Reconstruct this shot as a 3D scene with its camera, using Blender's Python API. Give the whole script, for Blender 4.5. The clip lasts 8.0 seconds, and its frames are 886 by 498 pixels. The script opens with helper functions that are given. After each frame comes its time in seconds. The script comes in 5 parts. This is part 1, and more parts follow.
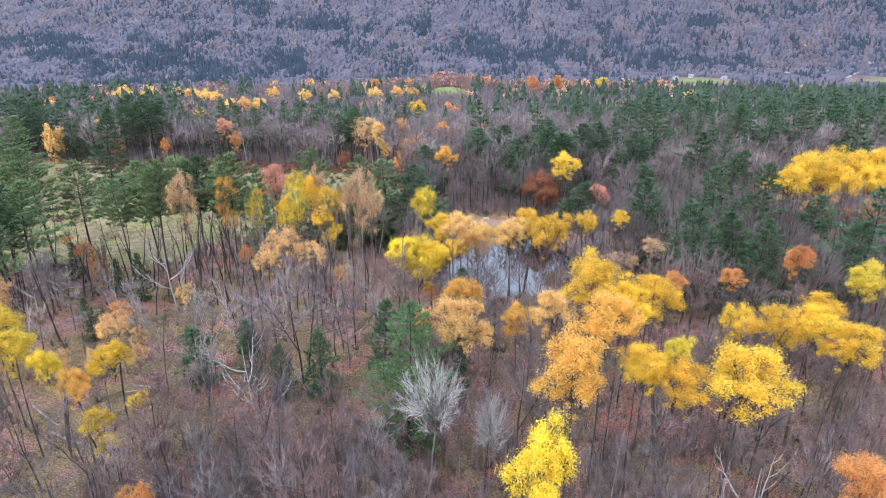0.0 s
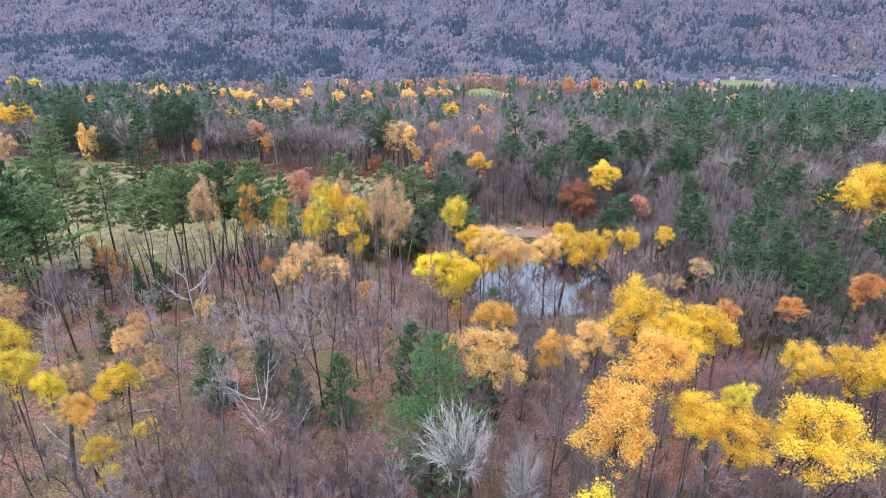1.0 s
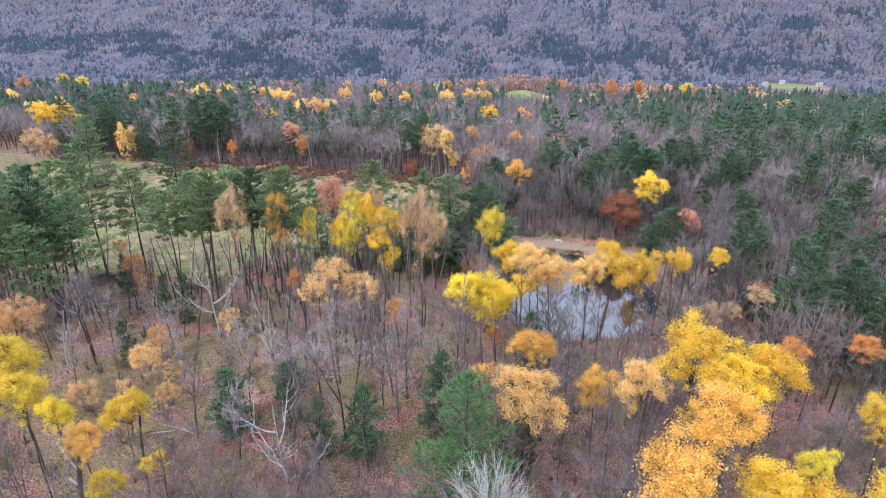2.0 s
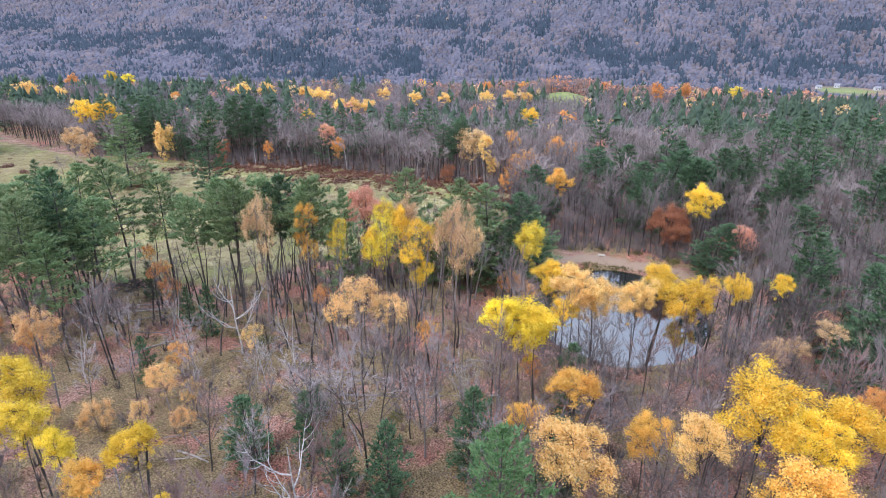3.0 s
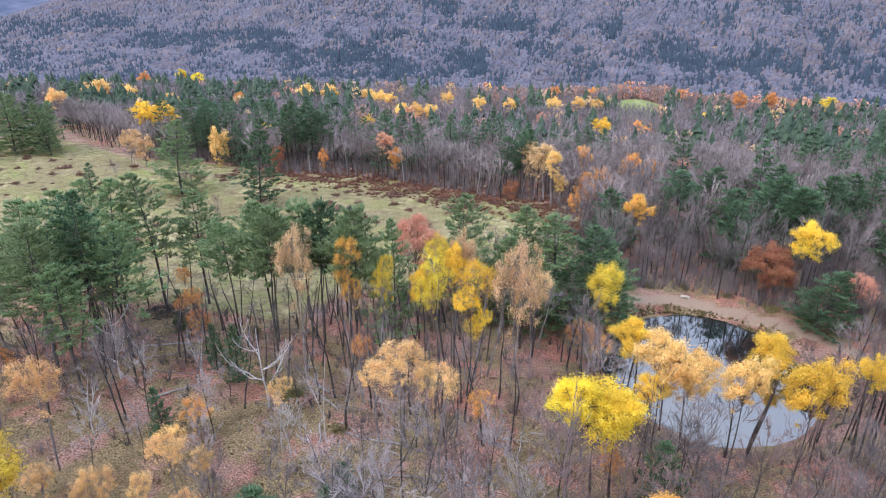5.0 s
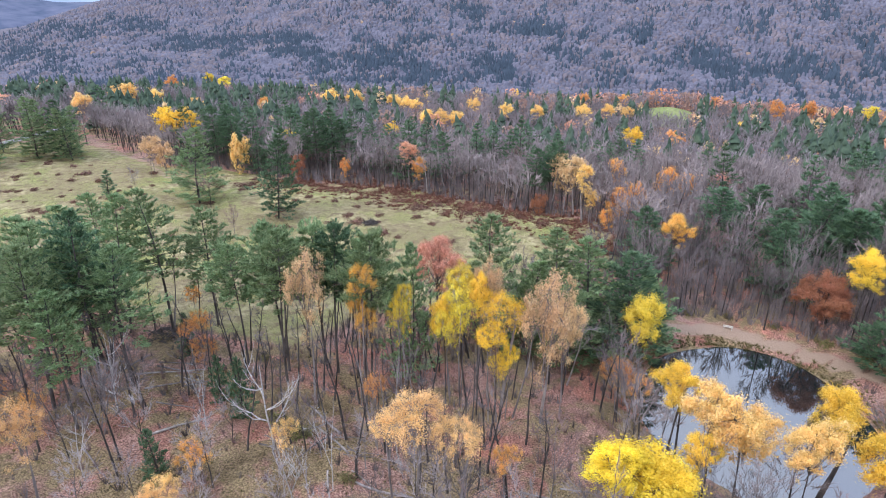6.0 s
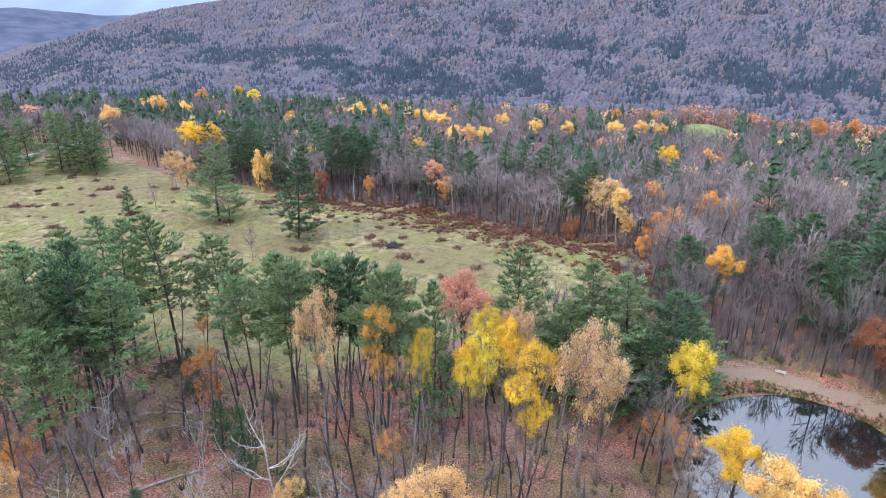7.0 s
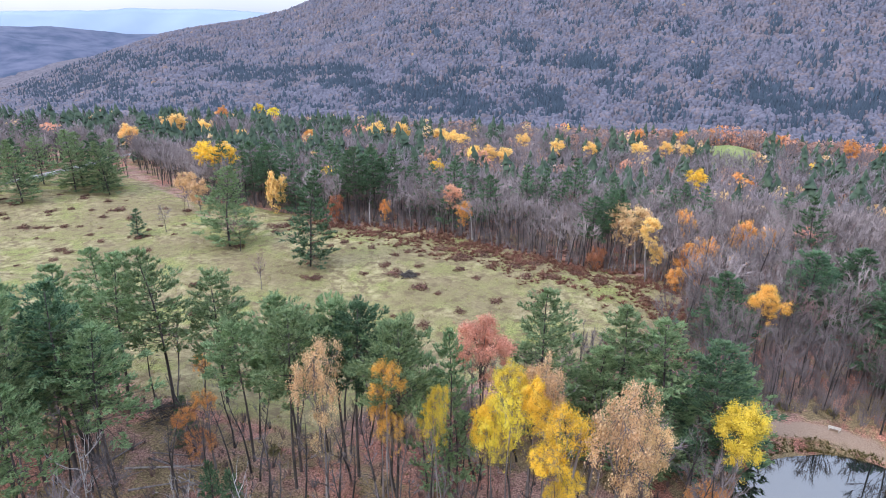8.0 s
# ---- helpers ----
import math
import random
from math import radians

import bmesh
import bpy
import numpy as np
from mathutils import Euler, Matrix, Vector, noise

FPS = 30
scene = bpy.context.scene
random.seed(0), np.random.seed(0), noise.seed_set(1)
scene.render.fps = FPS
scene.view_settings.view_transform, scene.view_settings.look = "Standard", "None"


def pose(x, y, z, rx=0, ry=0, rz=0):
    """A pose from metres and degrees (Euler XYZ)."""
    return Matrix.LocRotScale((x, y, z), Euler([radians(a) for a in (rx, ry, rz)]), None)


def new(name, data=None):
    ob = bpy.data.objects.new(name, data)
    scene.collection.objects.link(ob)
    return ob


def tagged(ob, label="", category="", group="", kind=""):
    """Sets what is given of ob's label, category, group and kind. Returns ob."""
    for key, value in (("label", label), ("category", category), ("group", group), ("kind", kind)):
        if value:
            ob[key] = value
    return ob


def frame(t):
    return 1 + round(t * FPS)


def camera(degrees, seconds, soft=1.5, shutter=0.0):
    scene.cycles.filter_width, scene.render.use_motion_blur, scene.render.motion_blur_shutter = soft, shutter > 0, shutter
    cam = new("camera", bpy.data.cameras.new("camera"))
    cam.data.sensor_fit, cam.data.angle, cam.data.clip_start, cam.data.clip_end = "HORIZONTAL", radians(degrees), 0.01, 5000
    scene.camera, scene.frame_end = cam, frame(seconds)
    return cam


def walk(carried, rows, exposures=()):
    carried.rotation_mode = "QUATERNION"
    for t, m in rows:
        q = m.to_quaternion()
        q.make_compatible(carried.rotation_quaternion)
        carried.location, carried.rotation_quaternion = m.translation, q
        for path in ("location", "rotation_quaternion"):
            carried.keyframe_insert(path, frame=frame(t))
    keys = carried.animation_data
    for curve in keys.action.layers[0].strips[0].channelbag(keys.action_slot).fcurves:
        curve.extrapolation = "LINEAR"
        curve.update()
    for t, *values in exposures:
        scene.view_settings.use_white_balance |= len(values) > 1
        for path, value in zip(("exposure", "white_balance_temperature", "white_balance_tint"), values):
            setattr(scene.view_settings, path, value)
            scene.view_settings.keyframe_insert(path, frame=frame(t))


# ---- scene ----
cam = camera(70.8, 8.0, soft=1.0)
METRES, EYE, TILT, LEAN, TURN = 65.0, 57.0, -23.5, 0.0, 0.0
ROWS = [
    (0.0, 0.0, 0.0, 0.0, -0.0, 0.0, 0.0),
    (0.5, 0.0004, 0.0472, 0.0206, 1.51, -0.01, -0.64),
    (1.0, -0.0004, 0.0955, 0.0419, 2.84, -0.03, -1.22),
    (1.5, -0.0035, 0.1438, 0.0635, 4.36, -0.07, -1.89),
    (3.0, -0.0217, 0.2973, 0.1305, 9.35, -0.4, -4.03),
    (3.5, -0.0323, 0.3528, 0.1544, 10.82, -0.52, -4.67),
    (4.0, -0.0449, 0.4092, 0.1795, 12.28, -0.65, -5.29),
    (4.5, -0.0602, 0.4674, 0.2047, 13.64, -0.79, -5.88),
    (6.0, -0.1162, 0.6475, 0.282, 16.93, -0.75, -7.31),
    (6.5, -0.1379, 0.7079, 0.3081, 18.31, -0.36, -7.88),
    (7.0, -0.1612, 0.7683, 0.3342, 19.31, 0.03, -8.29),
    (7.5, -0.1858, 0.8283, 0.3608, 20.16, 0.58, -8.65),
    (8.0, -0.2122, 0.8895, 0.3868, 21.0, 1.31, -8.99),
]
walk(cam, [(t, pose(0, 0, EYE, TILT, LEAN, TURN) @ pose(METRES * x, METRES * y, METRES * z, 90 + pitch, roll, yaw)) for t, x, y, z, yaw, pitch, roll in ROWS])

# ---- light ----
SUN_ELEV, SUN_TURN = 42.0, 215.0
sky_world = bpy.data.worlds.new("overcast_sky")
scene.world = sky_world
sky_world.use_nodes = True
wn, wl = sky_world.node_tree.nodes, sky_world.node_tree.links
wn.clear()
sky = wn.new("ShaderNodeTexSky")
sky.sky_type, sky.sun_disc = "NISHITA", False
sky.sun_elevation, sky.sun_rotation = radians(SUN_ELEV), radians(SUN_TURN)
sky.dust_density, sky.air_density, sky.ozone_density = 1.5, 1.0, 2.5
sky_bg = wn.new("ShaderNodeBackground")
sky_bg.inputs["Strength"].default_value = 0.11
wl.new(sky.outputs[0], sky_bg.inputs["Color"])
# a veil of high cloud, thicker and thinner in places
coord = wn.new("ShaderNodeTexCoord")
veil = wn.new("ShaderNodeTexNoise")
veil.inputs["Scale"].default_value, veil.inputs["Detail"].default_value = 3.0, 6.0
wl.new(coord.outputs["Generated"], veil.inputs["Vector"])
veil_ramp = wn.new("ShaderNodeValToRGB")
veil_ramp.color_ramp.elements[0].position, veil_ramp.color_ramp.elements[0].color = 0.3, (0.61, 0.71, 1.02, 1)
veil_ramp.color_ramp.elements[1].position, veil_ramp.color_ramp.elements[1].color = 0.7, (0.82, 0.88, 1.05, 1)
wl.new(veil.outputs["Fac"], veil_ramp.inputs["Fac"])
cloud_bg = wn.new("ShaderNodeBackground")
# an overcast sky is about twice as bright overhead as at the horizon
height = wn.new("ShaderNodeSeparateXYZ")
wl.new(coord.outputs["Generated"], height.inputs[0])
grade = wn.new("ShaderNodeMapRange")
grade.inputs["To Min"].default_value, grade.inputs["To Max"].default_value = 0.82, 2.6
wl.new(height.outputs["Z"], grade.inputs["Value"])
wl.new(grade.outputs[0], cloud_bg.inputs["Strength"])
wl.new(veil_ramp.outputs["Color"], cloud_bg.inputs["Color"])
both = wn.new("ShaderNodeAddShader")
wl.new(sky_bg.outputs[0], both.inputs[0])
wl.new(cloud_bg.outputs[0], both.inputs[1])
world_out = wn.new("ShaderNodeOutputWorld")
wl.new(both.outputs[0], world_out.inputs["Surface"])

sun = new("sun", bpy.data.lights.new("sun", "SUN"))
sun.data.energy, sun.data.angle, sun.data.color = 1.5, radians(24), (1.0, 0.94, 0.90)
sun.matrix_world = pose(0, 0, 300, 90 - SUN_ELEV, 0, -SUN_TURN + 180)

# ---- materials ----


def material(name):
    m = bpy.data.materials.new(name)
    m.use_nodes = True
    n, l = m.node_tree.nodes, m.node_tree.links
    return m, n, l, n["Principled BSDF"]


def ramp(n, stops):
    r = n.new("ShaderNodeValToRGB")
    e = r.color_ramp.elements
    while len(e) < len(stops):
        e.new(0.5)
    for k, (p, c) in zip(e, stops):
        k.position, k.color = p, (*c, 1)
    return r


def noise_at(n, l, scale, detail=5.0, rough=0.55, coords=None):
    t = n.new("ShaderNodeTexNoise")
    t.inputs["Scale"].default_value, t.inputs["Detail"].default_value, t.inputs["Roughness"].default_value = scale, detail, rough
    if coords is not None:
        l.new(coords, t.inputs["Vector"])
    return t


def mixed(n, l, fac, a, b, blend="MIX"):
    m = n.new("ShaderNodeMix")
    m.data_type, m.blend_type = "RGBA", blend
    for socket, v in ((m.inputs[0], fac), (m.inputs[6], a), (m.inputs[7], b)):
        if isinstance(v, (int, float)):
            socket.default_value = v
        elif isinstance(v, tuple):
            socket.default_value = (*v, 1)
        else:
            l.new(v, socket)
    return m.outputs[2]


def bump(n, l, b, height, strength, distance):
    k = n.new("ShaderNodeBump")
    k.inputs["Strength"].default_value, k.inputs["Distance"].default_value = strength, distance
    l.new(height, k.inputs["Height"])
    l.new(k.outputs[0], b.inputs["Normal"])


def leaf_material(name, dark, main, light, through_light=0.35):
    """Foliage: each leaf clump its own shade, each tree a little apart from the next."""
    m, n, l, b = material(name)
    geo, info = n.new("ShaderNodeNewGeometry"), n.new("ShaderNodeObjectInfo")
    r = ramp(n, [(0.0, dark), (0.3, main), (1.0, light)])
    l.new(geo.outputs["Random Per Island"], r.inputs["Fac"])
    patch = noise_at(n, l, 0.35, 2.0, coords=geo.outputs["Position"])
    hsv = n.new("ShaderNodeHueSaturation")
    hue = n.new("ShaderNodeMapRange")
    hue.inputs["To Min"].default_value, hue.inputs["To Max"].default_value = 0.484, 0.516
    drift = noise_at(n, l, 0.28, 3.0, coords=geo.outputs["Position"])
    both_ways = n.new("ShaderNodeMath")
    both_ways.operation = "MULTIPLY_ADD"
    both_ways.inputs[1].default_value = 1.6
    l.new(drift.outputs["Fac"], both_ways.inputs[0])
    l.new(info.outputs["Random"], both_ways.inputs[2])
    hue.inputs["From Min"].default_value, hue.inputs["From Max"].default_value = 0.4, 2.2
    l.new(both_ways.outputs[0], hue.inputs["Value"])
    l.new(hue.outputs[0], hsv.inputs["Hue"])
    val = n.new("ShaderNodeMapRange")
    val.inputs["From Min"].default_value, val.inputs["From Max"].default_value = 0.3, 0.7
    val.inputs["To Min"].default_value, val.inputs["To Max"].default_value = 0.8, 1.15
    l.new(patch.outputs["Fac"], val.inputs["Value"])
    apart = n.new("ShaderNodeMapRange")
    apart.inputs["To Min"].default_value, apart.inputs["To Max"].default_value = 0.88, 1.12
    l.new(info.outputs["Random"], apart.inputs["Value"])
    times = n.new("ShaderNodeMath")
    times.operation = "MULTIPLY"
    l.new(val.outputs[0], times.inputs[0])
    l.new(apart.outputs[0], times.inputs[1])
    l.new(times.outputs[0], hsv.inputs["Value"])
    l.new(r.outputs["Color"], hsv.inputs["Color"])
    l.new(hsv.outputs["Color"], b.inputs["Base Color"])
    b.inputs["Roughness"].default_value = 0.65
    b.inputs["Specular IOR Level"].default_value = 0.25
    t = n.new("ShaderNodeBsdfTranslucent")
    l.new(hsv.outputs["Color"], t.inputs["Color"])
    s = n.new("ShaderNodeMixShader")
    s.inputs[0].default_value = through_light
    l.new(b.outputs[0], s.inputs[1])
    l.new(t.outputs[0], s.inputs[2])
    l.new(s.outputs[0], n["Material Output"].inputs["Surface"])
    return m


def bark_material(name, dark, light, scale=1.5, stretch=0.25):
    m, n, l, b = material(name)
    geo, info = n.new("ShaderNodeNewGeometry"), n.new("ShaderNodeObjectInfo")
    mp = n.new("ShaderNodeMapping")
    mp.inputs["Scale"].default_value = (1, 1, stretch)
    l.new(geo.outputs["Position"], mp.inputs["Vector"])
    t = noise_at(n, l, scale, 6.0, coords=mp.outputs[0])
    r = ramp(n, [(0.32, dark), (0.68, light)])
    l.new(t.outputs["Fac"], r.inputs["Fac"])
    v = n.new("ShaderNodeMapRange")
    v.inputs["To Min"].default_value, v.inputs["To Max"].default_value = 0.8, 1.2
    l.new(info.outputs["Random"], v.inputs["Value"])
    hsv = n.new("ShaderNodeHueSaturation")
    l.new(v.outputs[0], hsv.inputs["Value"])
    l.new(r.outputs["Color"], hsv.inputs["Color"])
    l.new(hsv.outputs["Color"], b.inputs["Base Color"])
    b.inputs["Roughness"].default_value = 0.9
    return m


LEAF = {
    "yellow": leaf_material("leaves_yellow", (0.66, 0.40, 0.035), (0.93, 0.62, 0.06), (0.97, 0.74, 0.14)),
    "gold": leaf_material("leaves_gold", (0.64, 0.35, 0.06), (0.92, 0.54, 0.10), (0.97, 0.67, 0.21)),
    "orange": leaf_material("leaves_orange", (0.56, 0.25, 0.075), (0.82, 0.40, 0.12), (0.90, 0.52, 0.20)),
    "peach": leaf_material("leaves_peach", (0.60, 0.36, 0.14), (0.88, 0.56, 0.23), (0.92, 0.64, 0.31)),
    "tan": leaf_material("leaves_tan", (0.50, 0.32, 0.16), (0.72, 0.48, 0.25), (0.82, 0.60, 0.35)),
    "straw": leaf_material("leaves_straw", (0.66, 0.42, 0.11), (0.92, 0.61, 0.20), (0.97, 0.73, 0.33)),
    "lime": leaf_material("leaves_lime", (0.56, 0.43, 0.04), (0.84, 0.65, 0.075), (0.90, 0.72, 0.13)),
    "gold_green": leaf_material("leaves_olive_gold", (0.46, 0.32, 0.03), (0.70, 0.50, 0.055), (0.80, 0.60, 0.11)),
    "lemon": leaf_material("leaves_lemon", (0.58, 0.40, 0.03), (0.86, 0.62, 0.05), (0.94, 0.75, 0.12)),
    "red": leaf_material("leaves_red", (0.25, 0.095, 0.055), (0.40, 0.16, 0.09), (0.50, 0.23, 0.135)),
    "dusty": leaf_material("leaves_dusty_brown", (0.22, 0.135, 0.11), (0.38, 0.235, 0.19), (0.50, 0.33, 0.26)),
    "rose": leaf_material("leaves_rose", (0.52, 0.23, 0.14), (0.75, 0.37, 0.24), (0.84, 0.49, 0.35)),
}
NEEDLES = leaf_material("needles_pine", (0.085, 0.145, 0.066), (0.205, 0.305, 0.142), (0.38, 0.47, 0.235), 0.5)
NEEDLES_DARK = leaf_material("needles_dark_pine", (0.030, 0.072, 0.038), (0.080, 0.155, 0.078), (0.19, 0.285, 0.148), 0.34)
NEEDLES_LIGHT = leaf_material("needles_young", (0.050, 0.115, 0.045), (0.120, 0.230, 0.092), (0.22, 0.345, 0.15), 0.3)
BARK = bark_material("bark_dark", (0.028, 0.024, 0.021), (0.125, 0.105, 0.094))
BARK_WOODS = bark_material("bark_of_the_woods", (0.022, 0.019, 0.018), (0.095, 0.080, 0.074))
BARK_GREY = bark_material("bark_grey", (0.12, 0.10, 0.095), (0.32, 0.28, 0.265))
BARK_WHITE = bark_material("bark_white", (0.24, 0.22, 0.205), (0.62, 0.59, 0.56), 2.0, 2.5)
BARK_LOG = bark_material("bark_bleached", (0.20, 0.17, 0.15), (0.46, 0.41, 0.37), 1.5, 1.0)
TWIG = bark_material("twigs_grey", (0.070, 0.057, 0.055), (0.27, 0.228, 0.225), 0.3, 1.0)
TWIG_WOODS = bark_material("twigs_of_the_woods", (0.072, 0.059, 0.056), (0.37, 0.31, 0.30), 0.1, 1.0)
# plateau twigs: lilac and raised dark tones put distance haze into the colour
TWIG_FAR_HAZED = bark_material("twigs_of_far_woods_hazed", (0.120, 0.104, 0.108), (0.34, 0.295, 0.31), 0.06, 1.0)
TWIG_LILAC = bark_material("twigs_lilac_grey", (0.19, 0.162, 0.158), (0.41, 0.355, 0.350), 0.4, 1.0)
TWIG_PALE = bark_material("twigs_pale", (0.34, 0.33, 0.31), (0.54, 0.53, 0.50), 0.5, 1.0)
TWIG_PALE_GREY = bark_material("twigs_pale_grey", (0.25, 0.22, 0.215), (0.48, 0.43, 0.42), 0.4, 1.0)
TWIG_RED = bark_material("twigs_reddish", (0.17, 0.11, 0.10), (0.32, 0.215, 0.20), 0.3, 1.0)
# mountain crowns: blue distance haze is mixed into the bare, brown and conifer colours
FAR_BARE_HAZED = bark_material("far_bare_crowns_hazed", (0.088, 0.090, 0.120), (0.158, 0.152, 0.192), 0.03, 1.0)
FAR_BROWN_HAZED = bark_material("far_brown_crowns_hazed", (0.108, 0.094, 0.108), (0.176, 0.148, 0.163), 0.03, 1.0)
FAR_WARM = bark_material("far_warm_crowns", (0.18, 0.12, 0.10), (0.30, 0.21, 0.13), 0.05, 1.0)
FAR_GREEN_HAZED = bark_material("far_conifers_hazed", (0.016, 0.030, 0.046), (0.036, 0.054, 0.076), 0.05, 1.0)
NEEDLES_FAR = bark_material("needles_far_pines", (0.022, 0.047, 0.029), (0.080, 0.120, 0.070), 0.25, 1.0)

# ground: leaf litter in the woods, grass in the meadow, bare earth on tracks
GROUND, n, l, b = material("ground_litter_and_grass")
geo = n.new("ShaderNodeNewGeometry")
at = geo.outputs["Position"]
broad, mid, fine = noise_at(n, l, 0.05, 5.0, coords=at), noise_at(n, l, 0.45, 6.0, 0.65, at), noise_at(n, l, 4.5, 6.0, 0.7, at)
litter = ramp(n, [(0.36, (0.055, 0.035, 0.029)), (0.5, (0.36, 0.205, 0.162)), (0.64, (0.68, 0.43, 0.34))])
l.new(fine.outputs["Fac"], litter.inputs["Fac"])
rust = ramp(n, [(0.45, (0, 0, 0)), (0.62, (1, 1, 1))])
l.new(broad.outputs["Fac"], rust.inputs["Fac"])
litter_b = mixed(n, l, rust.outputs["Color"], litter.outputs["Color"], (1.15, 0.85, 0.76), "MULTIPLY")
damp = ramp(n, [(0.34, (0.62, 0.60, 0.58)), (0.5, (1.0, 1.0, 1.0)), (0.66, (1.2, 1.17, 1.15))])
damp_noise = noise_at(n, l, 0.22, 6.0, 0.62, at)
l.new(damp_noise.outputs["Fac"], damp.inputs["Fac"])
weeds = ramp(n, [(0.36, (0.055, 0.045, 0.022)), (0.5, (0.265, 0.200, 0.105)), (0.64, (0.49, 0.375, 0.20))])
l.new(fine.outputs["Fac"], weeds.inputs["Fac"])
weed_where = ramp(n, [(0.46, (0, 0, 0)), (0.55, (0.95, 0.95, 0.95))])
weed_noise = noise_at(n, l, 0.13, 7.0, 0.65, at)
open_floor = n.new("ShaderNodeAttribute")
open_floor.attribute_name = "clearing"
weedy = n.new("ShaderNodeMath")
weedy.operation = "MULTIPLY_ADD"
weedy.inputs[1].default_value = 0.05
l.new(open_floor.outputs["Fac"], weedy.inputs[0])
l.new(weed_noise.outputs["Fac"], weedy.inputs[2])
l.new(weedy.outputs[0], weed_where.inputs["Fac"])
woods_floor = mixed(n, l, 1.0, mixed(n, l, weed_where.outputs["Color"], litter_b, weeds.outputs["Color"]), damp.outputs["Color"], "MULTIPLY")
grass = ramp(n, [(0.38, (0.105, 0.112, 0.036)), (0.5, (0.27, 0.285, 0.092)), (0.62, (0.47, 0.45, 0.18))])
l.new(fine.outputs["Fac"], grass.inputs["Fac"])
straw = ramp(n, [(0.41, (0, 0, 0)), (0.56, (0.85, 0.85, 0.85))])
patches = noise_at(n, l, 0.11, 6.0, 0.6, at)
l.new(patches.outputs["Fac"], straw.inputs["Fac"])
dry = ramp(n, [(0.38, (0.20, 0.155, 0.085)), (0.62, (0.52, 0.44, 0.24))])
l.new(mid.outputs["Fac"], dry.inputs["Fac"])
grass_a = mixed(n, l, straw.outputs["Color"], grass.outputs["Color"], dry.outputs["Color"])
stubble = ramp(n, [(0.49, (0, 0, 0)), (0.62, (0.85, 0.85, 0.85))])
tussocks = noise_at(n, l, 0.33, 7.0, 0.7, at)
l.new(tussocks.outputs["Fac"], stubble.inputs["Fac"])
faded = ramp(n, [(0.42, (0, 0, 0)), (0.58, (0.72, 0.72, 0.72))])
wide_noise = noise_at(n, l, 0.035, 5.0, 0.6, at)
l.new(wide_noise.outputs["Fac"], faded.inputs["Fac"])
grass_c = mixed(n, l, faded.outputs["Color"], grass_a, (0.26, 0.205, 0.112))
grass_b = mixed(n, l, stubble.outputs["Color"], grass_c, (0.18, 0.13, 0.075))
earth = ramp(n, [(0.3, (0.29, 0.195, 0.14)), (0.7, (0.49, 0.36, 0.26))])
l.new(fine.outputs["Fac"], earth.inputs["Fac"])


def mask(n, l, name, wobble, lo, hi):
    a = n.new("ShaderNodeAttribute")
    a.attribute_name = name
    s = n.new("ShaderNodeMath")
    s.operation = "MULTIPLY_ADD"
    s.inputs[1].default_value = wobble
    l.new(mid.outputs["Fac"], s.inputs[0])
    l.new(a.outputs["Fac"], s.inputs[2])
    r = ramp(n, [(lo, (0, 0, 0)), (hi, (1, 1, 1))])
    l.new(s.outputs[0], r.inputs["Fac"])
    return r.outputs["Color"]


fresh = n.new("ShaderNodeAttribute")
fresh.attribute_name = "fresh"
grass_d = mixed(n, l, fresh.outputs["Fac"], grass_b, (0.17, 0.27, 0.075))
with_grass = mixed(n, l, mask(n, l, "meadow", 0.5, 0.55, 0.85), woods_floor, grass_d)
with_earth = mixed(n, l, mask(n, l, "track", 0.4, 0.55, 0.8), with_grass, earth.outputs["Color"])
brush = ramp(n, [(0.35, (0.085, 0.078, 0.095)), (0.65, (0.160, 0.142, 0.160))])
brush_noise = noise_at(n, l, 0.06, 6.0, 0.6, at)
l.new(brush_noise.outputs["Fac"], brush.inputs["Fac"])
wooded = n.new("ShaderNodeAttribute")
wooded.attribute_name = "wooded"
l.new(mixed(n, l, wooded.outputs["Fac"], with_earth, brush.outputs["Color"]), b.inputs["Base Color"])
b.inputs["Roughness"].default_value = 0.95
b.inputs["Specular IOR Level"].default_value = 0.2
bump(n, l, b, fine.outputs["Fac"], 1.0, 0.4)

WATER, n, l, b = material("pond_water")
b.inputs["Base Color"].default_value = (0.012, 0.016, 0.016, 1)
b.inputs["Roughness"].default_value, b.inputs["IOR"].default_value = 0.02, 1.9
b.inputs["Specular IOR Level"].default_value = 1.0
b.inputs["Coat Weight"].default_value, b.inputs["Coat Roughness"].default_value, b.inputs["Coat IOR"].default_value = 0.45, 0.02, 1.5
geo = n.new("ShaderNodeNewGeometry")
rip = noise_at(n, l, 0.9, 3.0, coords=geo.outputs["Position"])
bump(n, l, b, rip.outputs["Fac"], 0.05, 0.05)


def plain(name, dark, light, scale, rough=0.7):
    m, n, l, b = material(name)
    geo = n.new("ShaderNodeNewGeometry")
    t = noise_at(n, l, scale, 6.0, coords=geo.outputs["Position"])
    r = ramp(n, [(0.3, dark), (0.7, light)])
    l.new(t.outputs["Fac"], r.inputs["Fac"])
    l.new(r.outputs["Color"], b.inputs["Base Color"])
    b.inputs["Roughness"].default_value = rough
    return m


